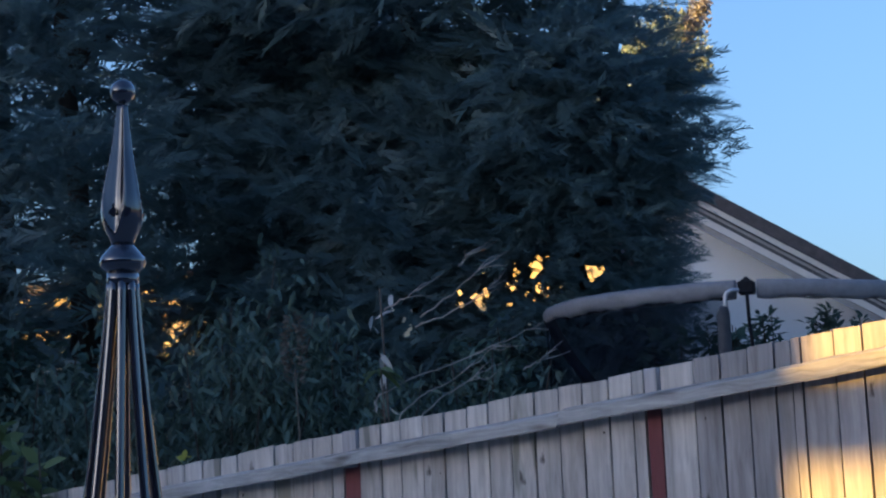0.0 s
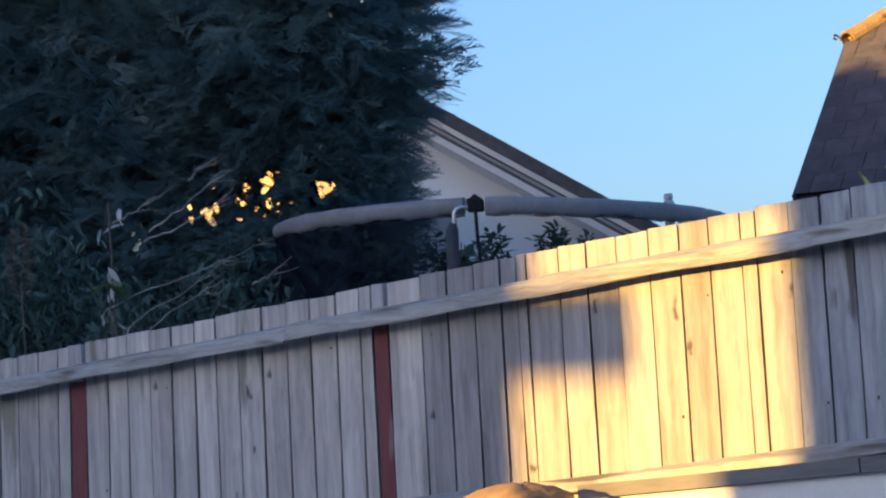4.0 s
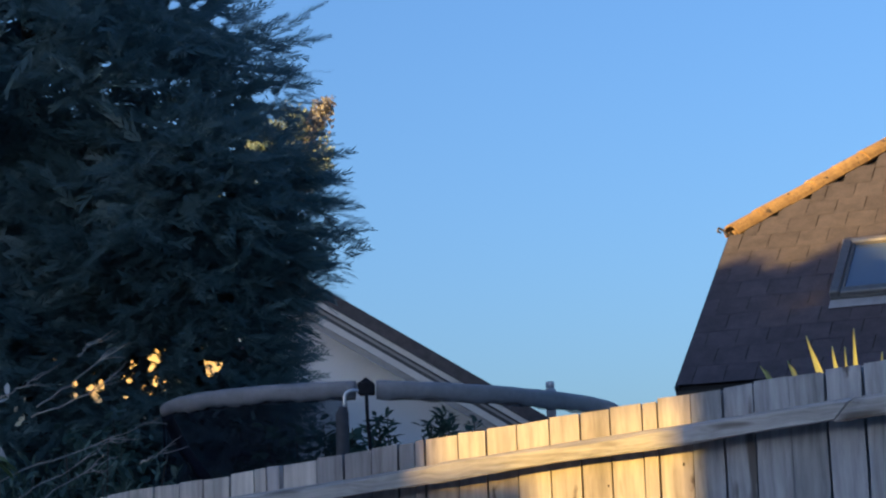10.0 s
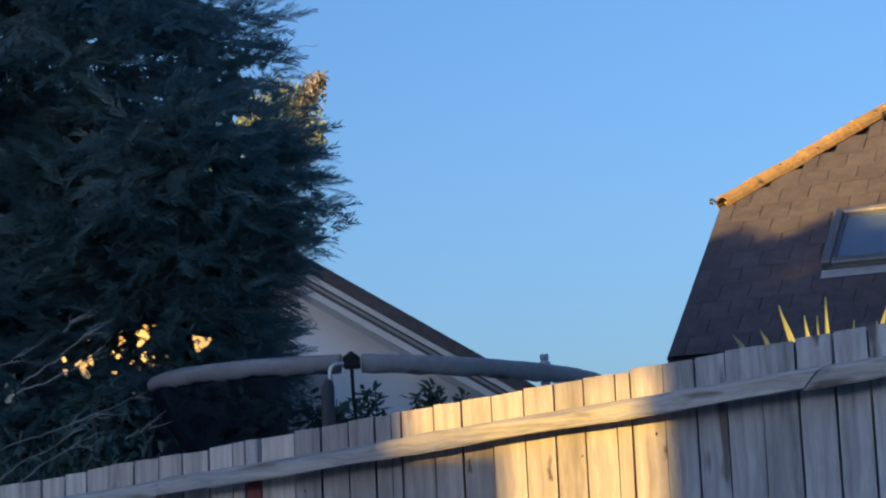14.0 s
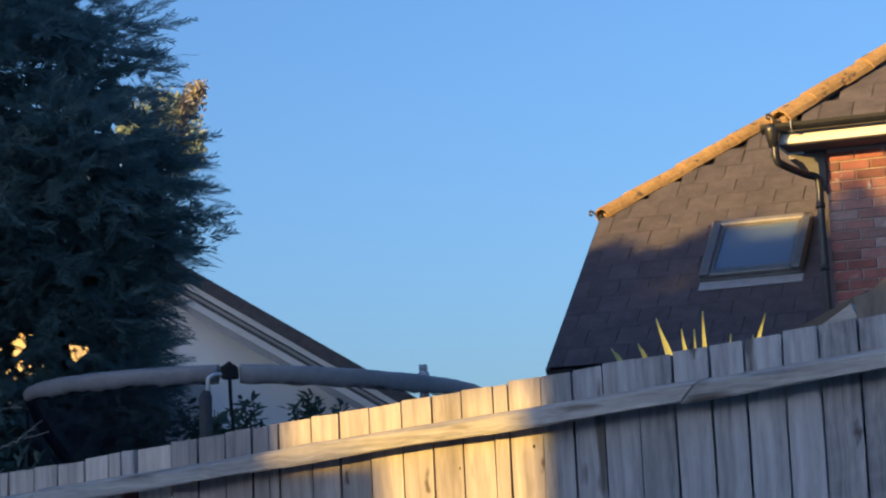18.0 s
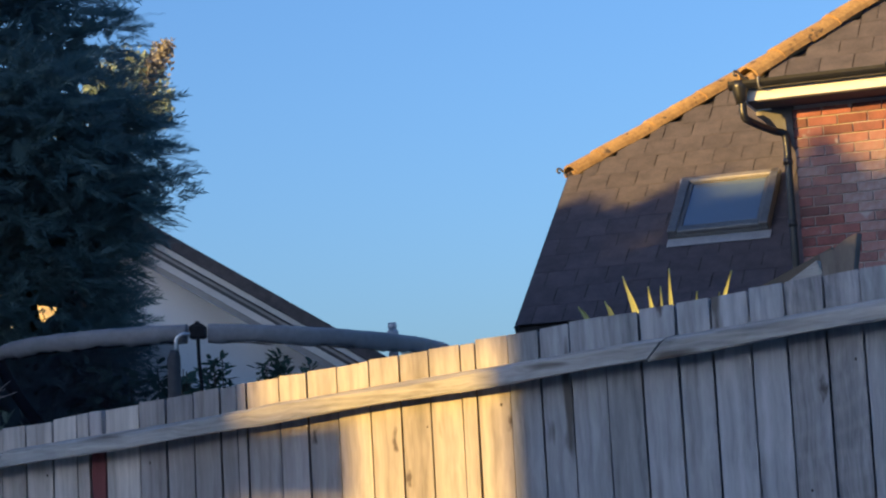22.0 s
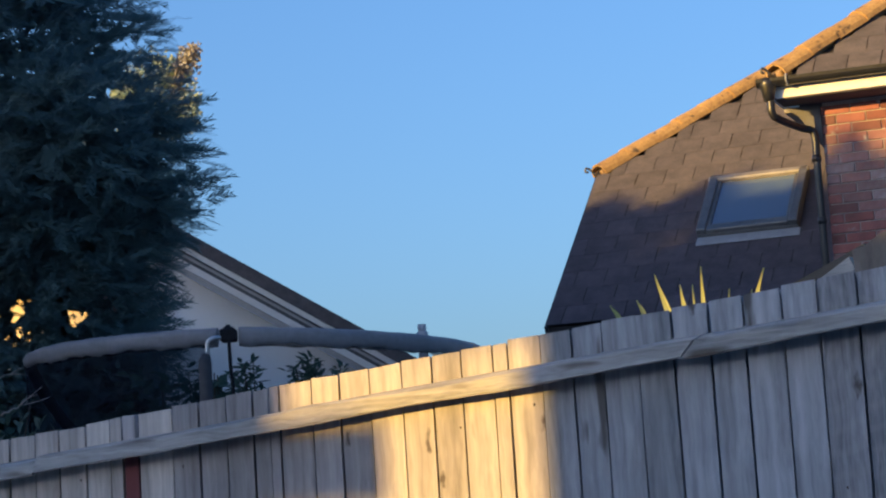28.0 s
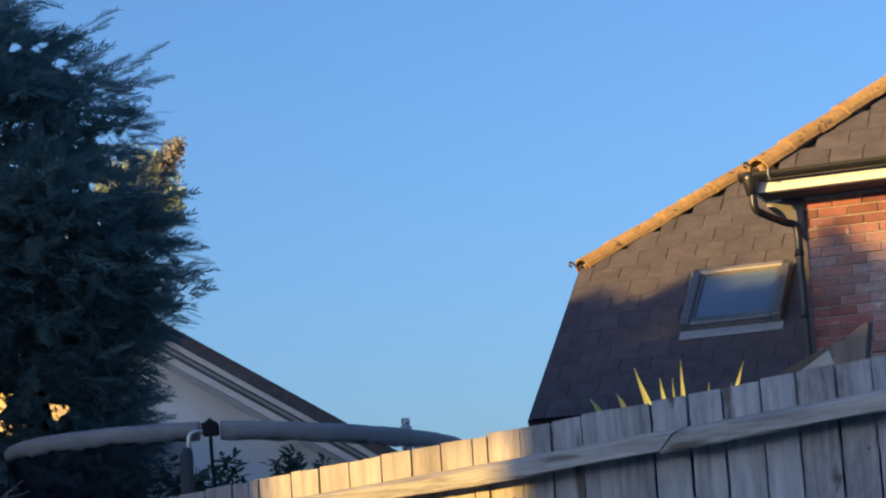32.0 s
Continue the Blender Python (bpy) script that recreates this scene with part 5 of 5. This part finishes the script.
for line in TWIGS:
    pts = [Vector((x + 2.6, rng.normal(0, 0.02), z)) for x, z in line]
    start = pts[0] - (pts[1] - pts[0]) * 0.15 - Vector((0, 0, 0.06))
    full = bow([start] + pts, 8) if line[0][1] < 2.3 else bow(pts, 8)
    full = [p + Vector((0, 0, 0.004 * math.sin(i * 1.3) + rng.normal(0, 0.0022))) for i, p in enumerate(full)]
    part("twig", tube(bmesh.new(), full, [0.0042 - 0.003 * k / (len(full) - 1) for k in range(len(full))], 6), M_TWIG, bare)
    for _ in range(3):
        t = full[rng.integers(len(full) // 2, len(full) - 1)]
        e = Vector((rng.uniform(0.06, 0.14), rng.normal(0, 0.02), rng.uniform(-0.01, 0.07)))
        part("side_twig", tube(bmesh.new(), bow([t, t + e * 0.5 + Vector((0, 0, rng.normal(0, 0.008))), t + e], 4), [0.0026 - 0.0018 * k / 8 for k in range(9)], 5), M_TWIG, bare)
seed_head = tagged(empty("buddleia_stalk", Matrix.Translation((-2.62, 10.0, 0))), "dry brown seed spike on a thin stalk", "plant")
part("stalk", tube(bmesh.new(), bow([(0, 0, 0), (0.01, 0, 1.4), (0, 0, 2.35)], 6), 0.004, 6), M_DRY, seed_head)
n = 260
zs = rng.uniform(2.3, 2.56, n)
a = rng.uniform(0, 2 * np.pi, n)
r = 0.028 * np.sqrt(np.clip(1 - ((zs - 2.4) / 0.17) ** 2, 0.05, 1))
part("spike", scatter("spike", LEAF_V, LEAF_F, np.stack([r * np.cos(a), r * np.sin(a), zs], 1), np.stack([np.cos(a), np.sin(a), rng.normal(0.3, 0.4, n)], 1), rng.uniform(0.02, 0.04, n), rng, 0.8), M_DRY, seed_head)

stray = tagged(empty("fallen_leaf", Matrix.Translation(FU * -7.84 + FN * 5.52 + Vector((0, 0, fence_top(-7.84) + 0.004)))), "small yellow leaves caught on the fence top", "leaf")
part("blade", scatter("blade", OVAL_V, LEAF_F, rng.normal(0, 0.012, (5, 3)) + (0, 0, 0.012), rng.normal(0, 1, (5, 3)) + (0, 0, 0.8), rng.uniform(0.03, 0.05, 5), rng, 0.8), M_YELLOW, stray)
n = 13
pale = tagged(empty("dead_stem", Matrix.Translation((-2.42, 10.7, 0))), "thin stem with pale dead hanging leaves", "plant")
part("stem", tube(bmesh.new(), bow([(0, 0, 0), (0.01, 0, 1.5), (0.0, 0, 2.72)], 6), 0.005, 6), M_DRY, pale)
part("foliage", scatter("foliage", LEAF_V, LEAF_F, np.stack([rng.normal(0, 0.05, n), rng.normal(0, 0.04, n), rng.uniform(2.2, 2.72, n)], 1), rng.normal(0, 0.35, (n, 3)) + (0, 0, -0.8), rng.uniform(0.05, 0.095, n), rng, 0.8), M_PALELEAF, pale)

rosette = tagged(empty("buddleia_shoot", Matrix.Translation((-2.39, 10.5, 0))), "fresh green shoot with drooping pointed leaves", "plant")
part("stem", tube(bmesh.new(), bow([(0, 0, 0), (0.02, 0, 1.3), (0.0, 0, 2.37)], 6), 0.004, 6), M_DRY, rosette)
for k in range(11):
    a = 2 * math.pi * k / 11 + rng.uniform(-0.2, 0.2)
    part("leaf", scatter("leaf", LEAF_V, LEAF_F, np.array([(0, 0, 2.37 - 0.006 * (k % 3))]), np.array([(math.cos(a), 0.6 * math.sin(a), rng.uniform(-0.75, 0.1))]), np.array([rng.uniform(0.09, 0.13)]), rng, 0.2), M_LAUREL, rosette)

# yucca just beyond the fence
YU = [(-3.862, 2.287, -3.806, 2.10, 0.021), (-3.784, 2.25, -3.766, 2.10, 0.017), (-3.715, 2.290, -3.716, 2.08, 0.016), (-3.633, 2.22, -3.65, 2.08, 0.012), (-3.524, 2.262, -3.575, 2.12, 0.013), (-3.565, 2.21, -3.59, 2.08, 0.012), (-4.012, 2.222, -3.965, 2.14, 0.013), (-3.925, 2.226, -3.89, 2.14, 0.013), (-3.745, 2.245, -3.742, 2.1, 0.008)]
base_u, dn = -3.74, 5.9
yucca = tagged(empty("yucca", Matrix.Translation(FU * base_u + FN * dn + Vector((0, 0, 0.018))) @ Matrix.Rotation(TURN, 4, "Z")), "yellow striped yucca with stiff pointed leaves behind the fence", "plant")
part("stem", tube(bmesh.new(), [(0, 0, -0.06), (0.02, 0, 1.0), (0, 0, 1.75)], [0.06, 0.055, 0.05], 9), M_BARK, yucca)
for tu, tz, bu, bz, w in YU:
    tip, low_ = Vector((tu - base_u, 0, tz)), Vector((bu - base_u, 0, bz))
    root = Vector(((bu - base_u) * 0.3, 0, 1.72))
    line = bow([root, low_, tip], 7)
    bm = bmesh.new()
    rows = []
    for i, p in enumerate(line):
        t = i / (len(line) - 1)
        half = 0.86 * w * min(1.0, 0.7 + t) * (1 - max(0, t - 0.45) / 0.55) + 0.0006
        d = (line[min(i + 1, len(line) - 1)] - line[max(i - 1, 0)]).normalized()
        s = d.cross(Vector((0, 1, 0))).normalized()
        rows.append([bm.verts.new(p - s * half), bm.verts.new(p + Vector((0, 0.006 + half * 0.3, 0))), bm.verts.new(p + s * half), bm.verts.new(p + Vector((0, 0.003 + half * 0.3, 0)))])
    for p, q in zip(rows, rows[1:]):
        for i in range(4):
            bm.faces.new((p[i], p[(i + 1) % 4], q[(i + 1) % 4], q[i]))
    part("leaf", bm, M_YUCCA, yucca)

# shed roof with split boards behind the fence
shed = tagged(empty("garden_shed", FM @ Matrix.Translation((-3.08, 0.36, -0.012))), "old grey timber garden shed with split verge boards", "shed")
part("wall", block((-0.3, 0.06, 0), (-0.05, 1.2, 2.02)), M_BOARD, shed)
part("roofing_felt", prism(bmesh.new(), [(-0.44, 2.180), (-0.135, 2.285), (-0.135, 2.312), (-0.46, 2.198)], 0.14, Matrix.Translation((0, 0.02, 0))), M_PVC, shed, "black roofing felt")
part("verge_board", prism(bmesh.new(), [(-0.32, 2.10), (-0.14, 2.18), (-0.143, 2.246), (-0.158, 2.279), (-0.31, 2.203)], 0.02, Matrix.Translation((0, -0.02, 0))), M_RAIL, shed)
part("verge_end", prism(bmesh.new(), [(-0.125, 2.14), (-0.045, 2.14), (-0.046, 2.25), (-0.030, 2.331), (-0.062, 2.322), (-0.10, 2.30), (-0.140, 2.292)], 0.025, Matrix.Translation((0, -0.035, 0))), M_SPLIT, shed, "split brown-grey board end")

# ---- added walls and hedge that shape the light, unseen behind and beside the camera ----
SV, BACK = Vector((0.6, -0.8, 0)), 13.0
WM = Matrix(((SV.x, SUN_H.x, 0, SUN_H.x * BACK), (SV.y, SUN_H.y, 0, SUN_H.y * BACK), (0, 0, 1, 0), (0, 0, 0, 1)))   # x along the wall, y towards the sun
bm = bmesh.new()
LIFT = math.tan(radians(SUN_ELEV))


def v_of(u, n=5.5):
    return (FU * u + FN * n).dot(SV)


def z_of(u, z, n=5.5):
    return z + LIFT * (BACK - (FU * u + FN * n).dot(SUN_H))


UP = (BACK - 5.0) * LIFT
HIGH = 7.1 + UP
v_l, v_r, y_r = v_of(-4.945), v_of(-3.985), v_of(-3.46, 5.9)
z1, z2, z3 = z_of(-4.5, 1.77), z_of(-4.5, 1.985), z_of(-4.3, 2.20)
# added sun blocker: heights and openings set where shade and sun patches fall
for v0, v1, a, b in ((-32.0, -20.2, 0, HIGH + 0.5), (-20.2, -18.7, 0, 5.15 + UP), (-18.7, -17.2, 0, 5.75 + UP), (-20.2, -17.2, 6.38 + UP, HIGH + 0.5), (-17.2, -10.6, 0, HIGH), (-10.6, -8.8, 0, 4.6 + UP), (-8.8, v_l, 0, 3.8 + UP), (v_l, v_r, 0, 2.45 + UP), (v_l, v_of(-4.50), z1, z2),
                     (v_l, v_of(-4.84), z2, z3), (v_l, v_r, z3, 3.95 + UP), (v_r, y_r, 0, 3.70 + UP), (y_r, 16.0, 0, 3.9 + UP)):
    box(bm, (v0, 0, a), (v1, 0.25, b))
tagged(part("wall_west", bm, M_WALLDARK, None, "", WM), "unseen dark wall added to block the sun, with openings for the sun patches", "wall", kind="structure")
# leaves added out of view to dapple the shadow edge on house and roof
hedge = tagged(empty("shadow_fringe", WM), "unseen ragged leaves added on the blocker's top to fray its shadow", "hedge")
rng = np.random.default_rng(90)
n = 9000
v = rng.uniform(-21, -10, n)
top = 0.62 - 0.13 * np.clip((v + 14.5) / 0.6, 0, 1) + 0.12 * np.sin(v * 2.3) + 0.11 * np.sin(v * 5.9 + 1) + 0.15 * np.sin(v * 9.0 + 0.5 * np.sin(v * 21.0))
pos = np.stack([v, rng.uniform(-0.1, 0.4, n), HIGH - 0.1 + np.clip(top, 0.02, None) * rng.uniform(0, 1, n) ** 0.7], 1)
part("foliage", scatter("foliage", OVAL_V, LEAF_F, pos, rng.normal(0, 1, (n, 3)), rng.uniform(0.10, 0.2, n), rng, 1.0), M_DARKLEAF, hedge)

# added behind the camera so that the gloss finial mirrors dark, not bright sky
tagged(part("wall_south", block((-5.0, -6.3, 0), (16.0, -6.0, 4.2)), M_WALLDARK), "unseen dark wall added to darken the finial's reflections", "wall", kind="structure")

# ---- slates and bricks ----
lay_slates(wing_roof, WING, 0.0, 2.45, 17, hip_at)
lay_slates(main_roof, MAIN, 0.0, 3.0, 10, lambda l: max(0.05, l * COSP))
brick_bm = block((0, 0, 0), (0.215, 0.1, 0.065), 0.002)
brick_me = bpy.data.meshes.new("brick")
brick_bm.to_mesh(brick_me)
brick_bm.free()
brick_me.materials.append(M_BRICK)
half_bm = block((0, 0, 0), (0.1025, 0.1, 0.065), 0.002)
half_me = bpy.data.meshes.new("brick_half")
half_bm.to_mesh(half_me)
half_bm.free()
half_me.materials.append(M_BRICK)
for row in range(22):
    z = 4.925 - 0.075 * (row + 1)
    x = WS
    k = 0
    while x < 4.6:
        me = half_me if (k == 0 and row % 2) else brick_me
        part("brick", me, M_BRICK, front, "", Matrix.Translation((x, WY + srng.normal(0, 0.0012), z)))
        x += (0.1125 if me is half_me else 0.225)
        k += 1
